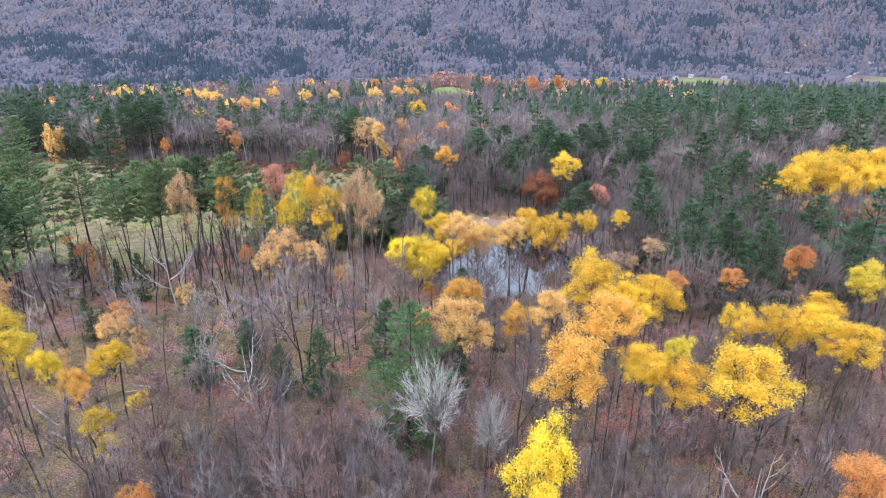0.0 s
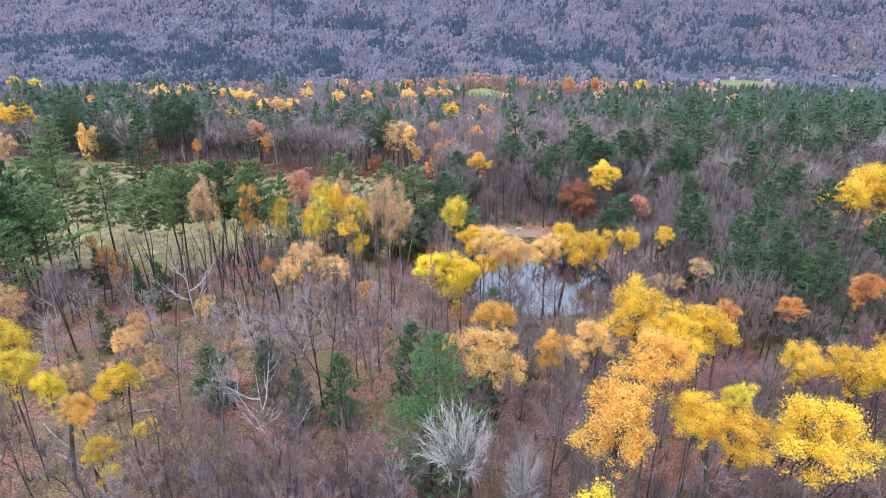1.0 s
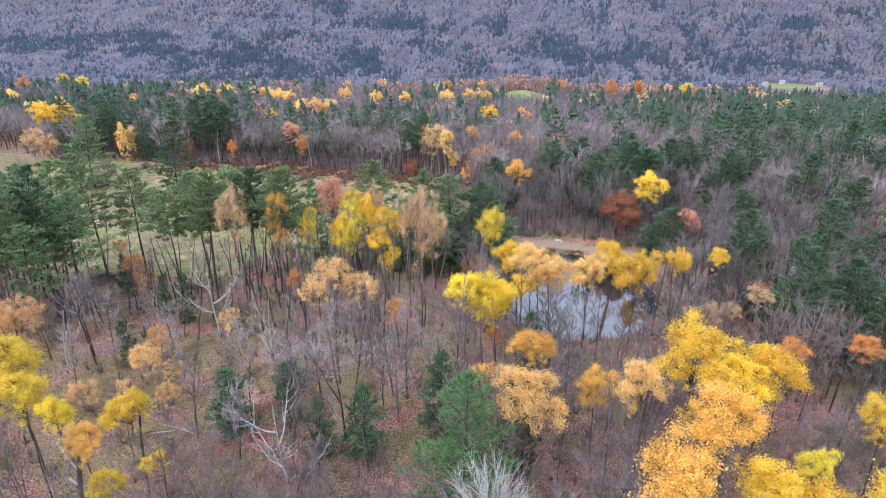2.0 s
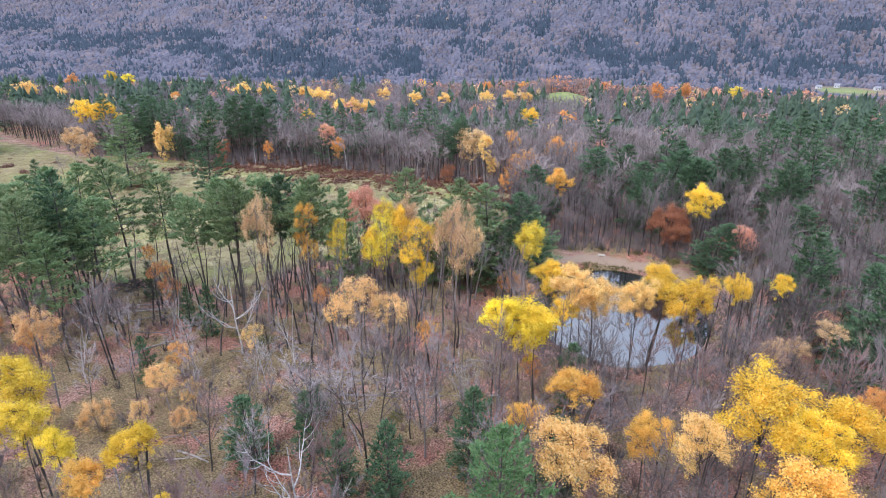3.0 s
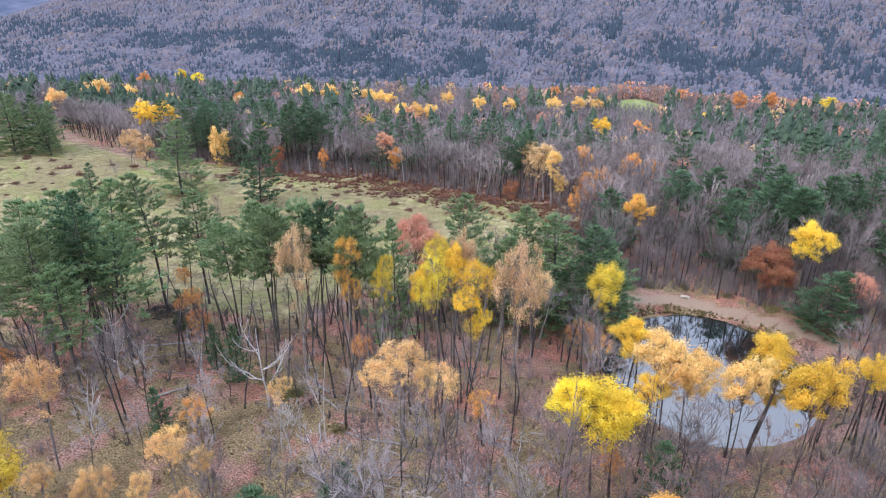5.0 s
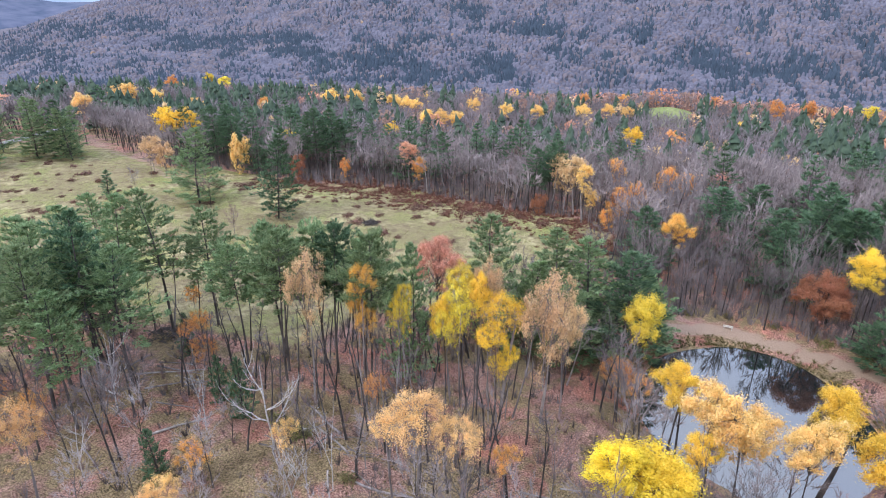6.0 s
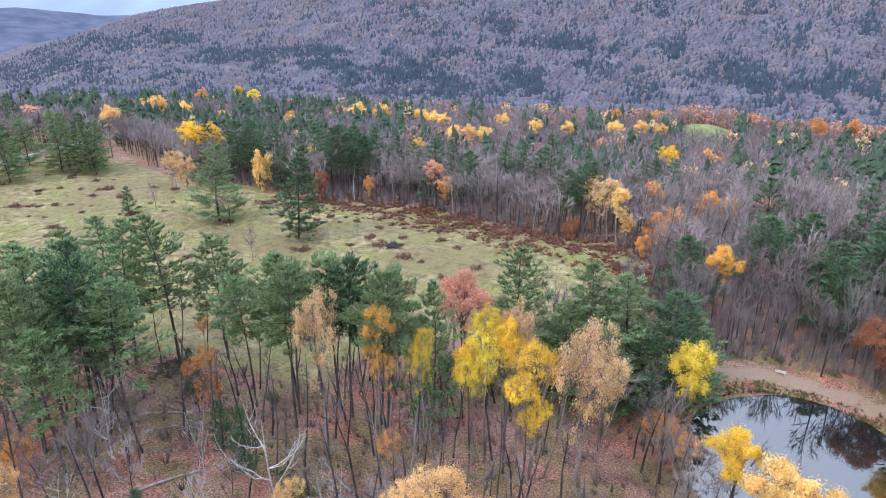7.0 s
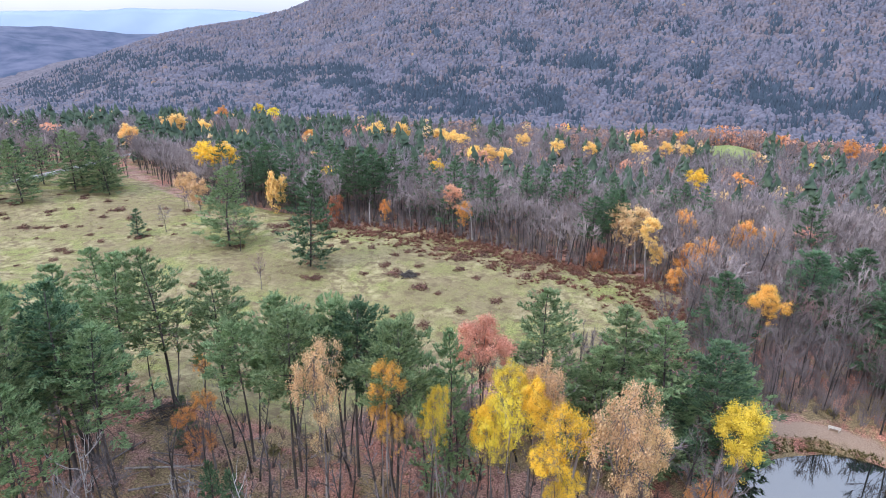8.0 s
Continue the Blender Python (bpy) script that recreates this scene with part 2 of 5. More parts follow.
ROAD = plain("pale_gravel", (0.26, 0.25, 0.24), (0.40, 0.385, 0.37), 0.8, 0.9)
PALE_WOOD = plain("weathered_pale_wood", (0.52, 0.47, 0.40), (0.74, 0.70, 0.62), 3.0)
WHITE_WALL = plain("white_siding", (0.48, 0.48, 0.48), (0.62, 0.62, 0.62), 0.4)
GREY_ROOF = plain("grey_roofing", (0.20, 0.20, 0.22), (0.34, 0.34, 0.36), 0.6)
GLASS_DARK = plain("window_glass", (0.03, 0.035, 0.04), (0.05, 0.055, 0.06), 0.5, 0.1)
BUSH = leaf_material("dry_bush", (0.07, 0.035, 0.025), (0.14, 0.07, 0.05), (0.23, 0.12, 0.085), 0.1)
BUSH_OLIVE = leaf_material("olive_bush", (0.08, 0.07, 0.03), (0.16, 0.14, 0.055), (0.26, 0.22, 0.09), 0.2)
GRASS = leaf_material("grass_tufts", (0.19, 0.19, 0.06), (0.35, 0.335, 0.12), (0.52, 0.45, 0.22), 0.2)
FERN = leaf_material("rusty_bracken", (0.10, 0.045, 0.030), (0.18, 0.082, 0.053), (0.28, 0.14, 0.09), 0.2)
LITTER = leaf_material("fallen_leaves", (0.12, 0.075, 0.05), (0.24, 0.15, 0.10), (0.38, 0.25, 0.17), 0.1)
# backdrop hills: their blue is atmospheric haze painted as base colour
FAR_HILL_HAZED = plain("far_hill_woods_hazed", (0.030, 0.052, 0.098), (0.112, 0.120, 0.178), 0.013, 1.0)
FAR_RIDGE_HAZED = plain("far_ridge_haze_blue", (0.25, 0.32, 0.41), (0.30, 0.37, 0.46), 0.002, 1.0)

# ---- the lie of the land ----
AHEAD = [-4900, 60, 97, 130, 160, 215, 260, 350, 500, 600, 720, 960, 5000]
LEVEL = [2, 2, 1.2, -2.5, -6, -6.4, -11, -25, -38, -45, -75, -110, -110]
BEARING = [-180, -75, -62, -58, -55, -52, -48, -44, -37, -34, -25, -10, 5, 40, 60, 180]
RIDGE = [-7, -7, -6.8, -5.9, -5.2, -4.0, -2.6, -1.3, -0.4, 0.6, 5.0, 7.5, 8.0, 7.0, 6.0, 6.0]
CREST = 2300.0
WATER_Z = -7.4


def lumps(x, y, size, seed):
    """Smooth unevenness from -1 to 1, by sums of waves."""
    r = np.random.RandomState(seed)
    out = np.zeros_like(x, dtype=float)
    for k in range(7):
        a, p, f = r.uniform(0, 6.28), r.uniform(0, 6.28), r.uniform(0.5, 1.9) / size
        out += np.sin((x * np.cos(a) + y * np.sin(a)) * f * 6.28 + p)
    return out / 4.0


def pond_ring(x, y):
    return np.hypot((x - 14) / 18.0, (y - 140) / 20.5) * (1 + 0.04 * lumps(x, y, 22, 5))


def land(x, y):
    """Height of the ground at x, y (arrays)."""
    x, y = np.asarray(x, float), np.asarray(y, float)
    d, bear = np.hypot(x, y), np.degrees(np.arctan2(x, y))
    s = np.clip((d - 560) / 200, 0, 1)
    along = y + (np.maximum(y, d) - y) * s * s * (3 - 2 * s)
    foot = np.interp(bear, [-60, 0, 10, 20, 34, 45], [1150, 1150, 1190, 1330, 1560, 1650])
    z = np.interp(along, AHEAD, LEVEL) + 0.02 * np.clip(-x - 250, 0, 300)
    z = z + 0.5 * lumps(x, y, 40, 1) + 0.15 * lumps(x, y, 9, 2)
    z = z + 13 * np.exp(-((x - 5) / 34) ** 2 - ((y - 556) / 30) ** 2)
    crest = 57 + np.tan(np.radians(np.interp(bear, BEARING, RIDGE))) * CREST
    up = np.clip((d - foot) / (CREST - foot), 0, 1)
    rise = (crest + 110) * up ** 0.9 * (1 + 0.10 * lumps(x, y, 420, 3) * (1 - up))
    back = np.clip((d - CREST) / 900, 0, 1)
    z = z + np.where(d > foot, rise * (1 - back * back * (3 - 2 * back)), 0)
    e = pond_ring(x, y)
    w = np.clip((e - 1.0) / 0.7, 0, 1)
    w = w * w * (3 - 2 * w)
    basin = WATER_Z + np.where(e < 1, (e - 1) * 5.0, (e - 1) * 6.0)
    z = np.where(e < 1.7, basin * (1 - w) + z * w, z)
    return z


def ground_z(x, y):
    return float(land(np.array([x]), np.array([y]))[0])


MEADOW = [(-300, 130), (-300, 215), (-262, 262), (-222, 250), (-188, 231), (-158, 237), (-120, 231), (-92, 234), (-63, 231), (-44, 223), (-25, 222), (-14, 210), (-11, 190), (-28, 172),
          (-48, 156), (-58, 140), (-62, 128), (-80, 126), (-110, 130), (-150, 128)]
TRACK = [(-330, 330), (-300, 300), (-260, 272), (-222, 248), (-192, 236), (-172, 220), (-150, 210)]
DAM = [(-6, 158), (1, 162), (9, 164.5), (18, 163.5), (27, 160), (35, 155), (42, 147)]
LANE = [(-269, 209), (-271, 220), (-273, 229), (-275, 239), (-286, 265), (-316, 310), (-322, 322), (-332, 367), (-362, 412)]


def to_line(x, y, line):
    best = np.full(x.shape, 1e9)
    for (x0, y0), (x1, y1) in zip(line, line[1:]):
        u = np.clip(((x - x0) * (x1 - x0) + (y - y0) * (y1 - y0)) / ((x1 - x0) ** 2 + (y1 - y0) ** 2), 0, 1)
        best = np.minimum(best, np.hypot(x - x0 - u * (x1 - x0), y - y0 - u * (y1 - y0)))
    return best


def inside(x, y, poly):
    c = np.zeros(x.shape, bool)
    for (x0, y0), (x1, y1) in zip(poly, poly[1:] + poly[:1]):
        if y0 != y1:
            c ^= ((y0 > y) != (y1 > y)) & (x < (x1 - x0) * (y - y0) / (y1 - y0) + x0)
    return c


def meadow_at(x, y):
    """About 1 in the meadow, 0 in the woods, with an edge some metres wide."""
    s = to_line(x, y, MEADOW + MEADOW[:1])
    return np.clip(0.5 + np.where(inside(x, y, MEADOW), s, -s) / 8.0, 0, 1)


# ---- mesh helpers ----


def tri_mesh(name, verts, tris, mats, smooth=False):
    """A mesh from arrays of vertices and triangles."""
    me = bpy.data.meshes.new(name)
    verts, tris = np.asarray(verts, np.float32), np.asarray(tris, np.int32)
    me.vertices.add(len(verts))
    me.vertices.foreach_set("co", verts.ravel())
    me.loops.add(tris.size)
    me.polygons.add(len(tris))
    me.loops.foreach_set("vertex_index", tris.ravel())
    me.polygons.foreach_set("loop_start", np.arange(0, tris.size, 3, dtype=np.int32))
    if smooth:
        me.polygons.foreach_set("use_smooth", np.ones(len(tris), bool))
    for m in mats:
        me.materials.append(m)
    me.update(calc_edges=True)
    return me


def tubes(segs, sides=3):
    """Tapered prisms for (x0, y0, z0, r0, x1, y1, z1, r1) rows."""
    s = np.asarray(segs, float)
    p, q = s[:, 0:3], s[:, 4:7]
    d = q - p
    d /= np.linalg.norm(d, axis=1)[:, None] + 1e-9
    ref = np.where(np.abs(d[:, 2:3]) > 0.9, [[1.0, 0, 0]], [[0, 0, 1.0]])
    u = np.cross(d, ref)
    u /= np.linalg.norm(u, axis=1)[:, None] + 1e-9
    v = np.cross(d, u)
    ang = np.arange(sides) * 2 * np.pi / sides
    ring = np.cos(ang)[None, :, None] * u[:, None] + np.sin(ang)[None, :, None] * v[:, None]
    a, c = p[:, None] + ring * s[:, 3][:, None, None], q[:, None] + ring * s[:, 7][:, None, None]
    verts = np.concatenate([a, c], 1).reshape(-1, 3)
    tris = []
    for i in range(sides):
        j = (i + 1) % sides
        tris += [(i, j, sides + j), (i, sides + j, sides + i)]
    tris = (np.arange(len(s))[:, None, None] * 2 * sides + np.array(tris)[None]).reshape(-1, 3)
    return verts, tris


def slivers(segs):
    """One thin pointed triangle for each row: the cheapest twig."""
    s = np.asarray(segs, float)
    r = np.random.RandomState(len(s))
    p, q = s[:, 0:3], s[:, 4:7]
    side = np.cross(q - p, r.normal(size=p.shape))
    side /= np.linalg.norm(side, axis=1)[:, None] + 1e-9
    side *= s[:, 3][:, None]
    verts = np.stack([p - side, p + side, q], 1).reshape(-1, 3)
    return verts, np.arange(len(verts)).reshape(-1, 3)


def leaves(r, centre, normal, size):
    """Small pointed leaf clumps, one triangle each."""
    k = len(centre)
    n = normal / (np.linalg.norm(normal, axis=1)[:, None] + 1e-9)
    u = np.cross(n, r.normal(size=(k, 3)))
    u /= np.linalg.norm(u, axis=1)[:, None] + 1e-9
    v = np.cross(n, u)
    s = (size * r.uniform(0.6, 1.4, k))[:, None]
    verts = np.stack([centre - u * s * 0.8 - v * s * 0.55, centre + u * s * 0.8 - v * s * 0.55, centre + v * s], 1).reshape(-1, 3)
    return verts, np.arange(3 * k).reshape(-1, 3)


def joined(pieces):
    vs, ts, o = [], [], 0
    for v, t in pieces:
        vs.append(v)
        ts.append(t + o)
        o += len(v)
    return np.concatenate(vs), np.concatenate(ts)


def scattered(name, templates, places, mat, label, category, kind="stuff", seed=0, smooth=False):
    """One object out of many turned and scaled copies of small templates. places: rows x, y, z, width, height."""
    r = np.random.RandomState(seed)
    places = np.asarray(places, float)
    which = r.randint(0, len(templates), len(places))
    pieces = []
    for k, (v, t) in enumerate(templates):
        p = places[which == k]
        if not len(p):
            continue
        a = r.uniform(0, 6.283, len(p))
        c, s = np.cos(a)[:, None], np.sin(a)[:, None]
        x = (v[None, :, 0] * c - v[None, :, 1] * s) * p[:, 3:4] + p[:, 0:1]
        y = (v[None, :, 0] * s + v[None, :, 1] * c) * p[:, 3:4] + p[:, 1:2]
        z = v[None, :, 2] * p[:, 4:5] + p[:, 2:3]
        tt = t[None] + (np.arange(len(p)) * len(v))[:, None, None]
        pieces.append((np.stack([x, y, z], 2).reshape(-1, 3), tt.reshape(-1, 3)))
    v, t = joined(pieces)
    return tagged(new(name, tri_mesh(name, v, t, [mat], smooth)), label, category, kind=kind)


def part(name, me, parent, mat=None, label=""):
    ob = new(name, me)
    ob.parent = parent
    if mat is not None:
        ob.material_slots[0].link = "OBJECT"
        ob.material_slots[0].material = mat
    if label:
        tagged(ob, label)
    return ob


def box(bm, x0, y0, z0, x1, y1, z1, bevel=0.0):
    made = bmesh.ops.create_cube(bm, size=1.0, matrix=Matrix.Translation(((x0 + x1) / 2, (y0 + y1) / 2, (z0 + z1) / 2)) @ Matrix.Diagonal((x1 - x0, y1 - y0, z1 - z0, 1)))
    if bevel:
        bmesh.ops.bevel(bm, geom=list({e for v in made["verts"] for e in v.link_edges}), offset=bevel, segments=1, affect="EDGES")


def bm_mesh(name, bm, mat):
    me = bpy.data.meshes.new(name)
    bm.to_mesh(me)
    bm.free()
    me.materials.append(mat)
    return me


# ---- ground, water, tracks ----


def axis(lo, hi, step, far_lo, far_hi, grow):
    a = list(np.arange(lo, hi, step))
    s = step
    while a[-1] < far_hi:
        s *= grow
        a.append(a[-1] + s)
    s = step
    while a[0] > far_lo:
        s *= grow
        a.insert(0, a[0] - s)
    return np.array(a)


gx, gy = axis(-240, 90, 2.5, -5000, 5000, 1.09), axis(30, 245, 2.5, -4000, 5000, 1.08)
GX, GY = np.meshgrid(gx, gy)
verts = np.stack([GX.ravel(), GY.ravel(), land(GX, GY).ravel()], 1)
verts_z = verts[:, 2].reshape(len(gy), len(gx))
i = np.arange(len(gx) * len(gy)).reshape(len(gy), len(gx))
a, c, d, e = i[:-1, :-1].ravel(), i[:-1, 1:].ravel(), i[1:, 1:].ravel(), i[1:, :-1].ravel()
ground = new("ground", tri_mesh("ground", verts, np.concatenate([np.stack([a, c, d], 1), np.stack([a, d, e], 1)]), [GROUND], True))
tagged(ground, "brown leaf-strewn woodland floor rising from green meadow to wooded mountain", "ground", kind="structure")
fx, fy = verts[:, 0], verts[:, 1]
fields = np.maximum(meadow_at(fx, fy), np.clip(2.2 - 2 * np.hypot((fx - 5) / 20, (fy - 540) / 32), 0, 1))
fields = np.maximum(fields, np.clip(2.2 - 2.0 * np.hypot((fx - 455) / 50, (fy - 1140) / 30), 0, 1))
fields = np.maximum(fields, np.clip(3 - 2.5 * np.hypot((fx - 775) / 45, (fy - 1150) / 40), 0, 1))
tracks = np.maximum(np.clip(1.5 - to_line(fx, fy, TRACK) / 1.6, 0, 1) * 0.62, np.clip(1.35 - to_line(fx, fy, DAM) / 1.8, 0, 1))
clearing = np.clip(1.8 - 1.4 * np.hypot((fx + 42) / 34, (fy - 80) / 24), 0, 1)
wooded = np.clip((np.hypot(fx, fy) - 600) / 120, 0, 1) * (1 - np.clip(fields * 2, 0, 1))
for key, value in (("wooded", wooded), ("fresh", np.clip((fy - 400) / 60, 0, 0.5)), ("meadow", fields), ("track", tracks), ("clearing", clearing)):
    ground.data.attributes.new(key, "FLOAT", "POINT").data.foreach_set("value", value.astype(np.float32))

bm = bmesh.new()
rim = []
for k in range(72):
    t = k * math.tau / 72
    rim.append(bm.verts.new((14 + 19.4 * math.cos(t), 140 + 22 * math.sin(t), WATER_Z)))
bm.faces.new(rim)
tagged(new("water", bm_mesh("water", bm, WATER)), "still dark pond water mirroring sky and bare trees", "pond", kind="structure")


def strip(name, line, width, lift, mat, label, category):
    pts, v, t = [], [], []
    for (x0, y0), (x1, y1) in zip(line, line[1:]):
        k = max(2, int(math.hypot(x1 - x0, y1 - y0) / 4))
        pts += [(x0 + (x1 - x0) * j / k, y0 + (y1 - y0) * j / k) for j in range(k)]
    pts.append(line[-1])
    for k, (x, y) in enumerate(pts):
        (xa, ya), (xb, yb) = pts[max(0, k - 1)], pts[min(len(pts) - 1, k + 1)]
        q = math.hypot(xb - xa, yb - ya)
        nx, ny = -(yb - ya) / q * width / 2, (xb - xa) / q * width / 2
        h = max(ground_z(x + nx, y + ny), ground_z(x - nx, y - ny), ground_z(x, y)) + lift
        v += [(x - nx, y - ny, h - 0.5), (x - nx * 0.9, y - ny * 0.9, h), (x + nx * 0.9, y + ny * 0.9, h), (x + nx, y + ny, h - 0.5)]
        if k:
            o = 4 * k
            for j in range(3):
                t += [(o + j - 4, o + j - 3, o + j + 1), (o + j - 4, o + j + 1, o + j)]
    return tagged(new(name, tri_mesh(name, v, t, [mat])), label, category, kind="structure")


strip("road", LANE, 5.0, 0.15, ROAD, "pale gravel lane passing behind pines at the meadow's edge", "road")
strip("road", [(735, 1165), (768, 1203), (800, 1240)], 5.0, 0.6, ROAD, "pale straight valley road beside fields and houses", "road")


def far_ridge(name, dist, deep, bearings, tops, mat, label, seed):
    """A long hill: a ridge line with slopes to both sides."""
    bs = np.linspace(bearings[0], bearings[-1], 120)
    top = 57 + np.tan(np.radians(np.interp(bs, bearings, tops))) * dist
    top = top + lumps(bs * 10, bs * 3, 60, seed) * dist * 0.0012 + lumps(bs * 10, bs * 3, 16, seed + 1) * dist * 0.0004
    v, t = [], []
    rows = 12
    for k, (q, z) in enumerate(zip(np.radians(bs), top)):
        for j in range(rows):
            u = j / (rows - 2)
            dd = dist - deep + deep * u if j < rows - 1 else dist + 180
            fold = lumps(np.array([dd * math.sin(q)]), np.array([dd * math.cos(q)]), 420, seed + 5)[0] * 38 * math.sin(math.pi * min(u, 1.0))
            v.append((dd * math.sin(q), dd * math.cos(q), -300 + (z + 300) * u ** 0.75 + fold if j < rows - 1 else -300))
        if k:
            o = rows * k
            for j in range(rows - 1):
                t += [(o + j - rows, o + j - rows + 1, o + j + 1), (o + j - rows, o + j + 1, o + j)]
    return tagged(new(name, tri_mesh(name, v, t, [mat], True)), label, "hill", kind="structure")


far_ridge("backdrop", 3500, 1500, [-75, -60, -53, -48, -42, -36], [-0.6, -0.75, -0.8, -1.3, -1.5, -3], FAR_HILL_HAZED, "distant wooded hill with blue autumn haze in its colour", 11)
far_ridge("backdrop", 4450, 500, [-80, -60, -52, -47, -41, -36, -30, -20], [0.2, 0.1, 0.3, 0.45, 0.4, 0.1, 0, 0], FAR_RIDGE_HAZED, "faint mountain ridge on the horizon, coloured pale haze-blue", 17)

# ---- trees ----


def wobbly(r, p, way, length, r0, r1, steps, bend):
    """A crooked limb as tapered segments; returns rows and the points along it."""
    rows, pts = [], [np.array(p, float)]
    way = np.array(way, float)
    for k in range(steps):
        way = way + r.normal(size=3) * bend
        way /= np.linalg.norm(way)
        q = pts[-1] + way * length / steps
        ra, rb = r0 + (r1 - r0) * k / steps, r0 + (r1 - r0) * (k + 1) / steps
        rows.append((*pts[-1], ra, *q, rb))
        pts.append(q)
    return rows, pts, way


def bare_tree(seed, height=18.0, limbs=16, subs=5, twigs=6, spread=0.42, start=0.4, thick=0.16, fork=False, droop=0.0):
    """Trunk rows, limb rows and twig rows of a leafless tree."""
    r = np.random.RandomState(seed)
    trunk, pts, _ = wobbly(r, (0, 0, -0.4), (r.normal() * 0.05, r.normal() * 0.05, 1), height * 0.9 + 0.4, thick, 0.025, 8, 0.05)
    split = -1
    if fork:
        split = len(pts)
        k = r.randint(2, 4)
        more, pts2, _ = wobbly(r, pts[k], (r.choice([-1, 1]) * 0.45, r.normal() * 0.3, 1), height * 0.6, thick * 0.6, 0.02, 6, 0.07)
        trunk += more
        pts = pts + pts2[2:]
    limb_rows, twig_rows = [], []
    for _ in range(limbs):
        u = start + (1 - start) * r.uniform(0, 1) ** 0.9
        k = min(len(pts) - 1, max(1, int(u * (len(pts) - 1))))
        base = pts[k] if k == split else pts[k] - (pts[k] - pts[k - 1]) * r.uniform(0, 1)
        level = min(1.0, base[2] / height)
        a = r.uniform(0, 6.283)
        length = height * spread * (1.15 - level) * r.uniform(0.55, 1.1) + 0.6
        rows, lp, way = wobbly(r, base, (math.cos(a), math.sin(a), r.uniform(0.7, 1.7) - droop), length, thick * 0.38 * (1.2 - level), 0.02, 4, 0.14)
        limb_rows += rows
        for _ in range(subs):
            j = r.randint(1, 5)
            w = (lp[j] - lp[j - 1])
            w = w / np.linalg.norm(w) + r.normal(size=3) * 0.45 + np.array([0, 0, 0.3])
            w /= np.linalg.norm(w)
            sl = length * r.uniform(0.25, 0.5)
            q = lp[j] + w * sl
            limb_rows.append((*lp[j], 0.03, *q, 0.014))
            for _ in range(twigs):
                s = lp[j] + (q - lp[j]) * r.uniform(0.2, 1)
                tw = w + r.normal(size=3) * 0.5 + np.array([0, 0, 0.35])
                tw /= np.linalg.norm(tw)
                twig_rows.append((*s, 0.018, *(s + tw * r.uniform(0.4, 1.3) * (0.6 + length * 0.1)), 0.005))
    return trunk, limb_rows, twig_rows


def bare_meshes(seed, bark, twig, fat=1.0, **shape):
    trunk, limbs, twigs = bare_tree(seed, **shape)
    tw = np.array(twigs)
    tw[:, 3] *= fat * 1.15
    lm = np.array(limbs)
    big = lm[:, 3] > 0.031
    return (tri_mesh("trunk", *joined([tubes(trunk, 6), tubes(lm[big], 3)]), [bark], True),
            tri_mesh("crown", *slivers(np.concatenate([lm[~big] * np.array([1, 1, 1, 1.3, 1, 1, 1, 1]), tw])), [twig]))


def leaf_crown(seed, bigs=7, subs=9, count=12000, size=0.026, gap=-2.0, loose=1.0):
    """Leaf clumps of a crown of radius 1: some large heads at uneven heights, each of many small lobes; gap thins it out in holes."""
    r = np.random.RandomState(seed)
    heads, cs, rs, dense = [], [], [], []
    for k in range(bigs):
        u = 0.78 - 1.15 * (k + r.uniform(0, 1)) / bigs
        a, q = k * 2.39996 + r.normal() * 0.4, math.sqrt(max(0.05, 1 - u * u)) * r.uniform(0.28, 0.54) * loose * (0.35 if k == 0 else 1)
        c, big = np.array([q * math.cos(a), q * math.sin(a), u * 0.72]), r.uniform(0.36, 0.54)
        full = r.uniform(0.55, 1.0)
        for _ in range(subs):
            n = r.normal(size=3) + np.array([0.5 * math.cos(a), 0.5 * math.sin(a), 0.45])
            n /= np.linalg.norm(n)
            heads.append(c)
            cs.append(c + n * big * r.uniform(0.45, 1.0))
            rs.append(big * r.uniform(0.3, 0.55))
            dense.append(full * r.uniform(0.5, 1.0))
    for _ in range(7):  # stray sprays lower down the trunk
        a, q, z = r.uniform(0, 6.283), r.uniform(0.08, 0.5), r.uniform(-1.15, -0.4)
        heads.append(np.array([0, 0, z - 0.15]))
        cs.append(np.array([q * math.cos(a), q * math.sin(a), z]))
        rs.append(r.uniform(0.09, 0.18))
        dense.append(0.5)
    cs, rs, dense = np.array(cs), np.array(rs), np.array(dense)
    w = rs ** 2 * dense
    which = r.choice(len(cs), count, p=w / w.sum())
    n = r.normal(size=(count, 3))
    n[:, 2] += 0.45
    n /= np.linalg.norm(n, axis=1)[:, None]
    depth = 1 - 0.85 * r.uniform(0, 1, count) ** 1.4
    sway = 1 + 0.35 * np.sin(n[:, 0] * 7 + which) * np.sin(n[:, 1] * 8 + 2 * which) + 0.2 * np.sin(n[:, 2] * 9 + which)
    pos = cs[which] + n * (rs[which] * depth * sway)[:, None] + r.normal(size=(count, 3)) * 0.025
    hole = np.sin(pos[:, 0] * 13 + seed) + np.sin(pos[:, 1] * 14 + 2 * seed) + np.sin(pos[:, 2] * 12) + r.normal(size=count) * 0.35
    pos, n = pos[hole > gap], n[hole > gap]
    off = np.array([*np.median(pos[:, :2], axis=0), 0])
    pos, cs, heads = pos - off, cs - off, np.array(heads) - off
    wide = np.quantile(np.hypot(pos[:, 0], pos[:, 1]), 0.93)
    tall = np.quantile(pos[:, 2], 0.97)
    shape = np.array([wide, wide, tall])
    return leaves(r, pos / shape, n + r.normal(size=n.shape) * 0.45, size), list(zip(heads / shape, cs / shape))


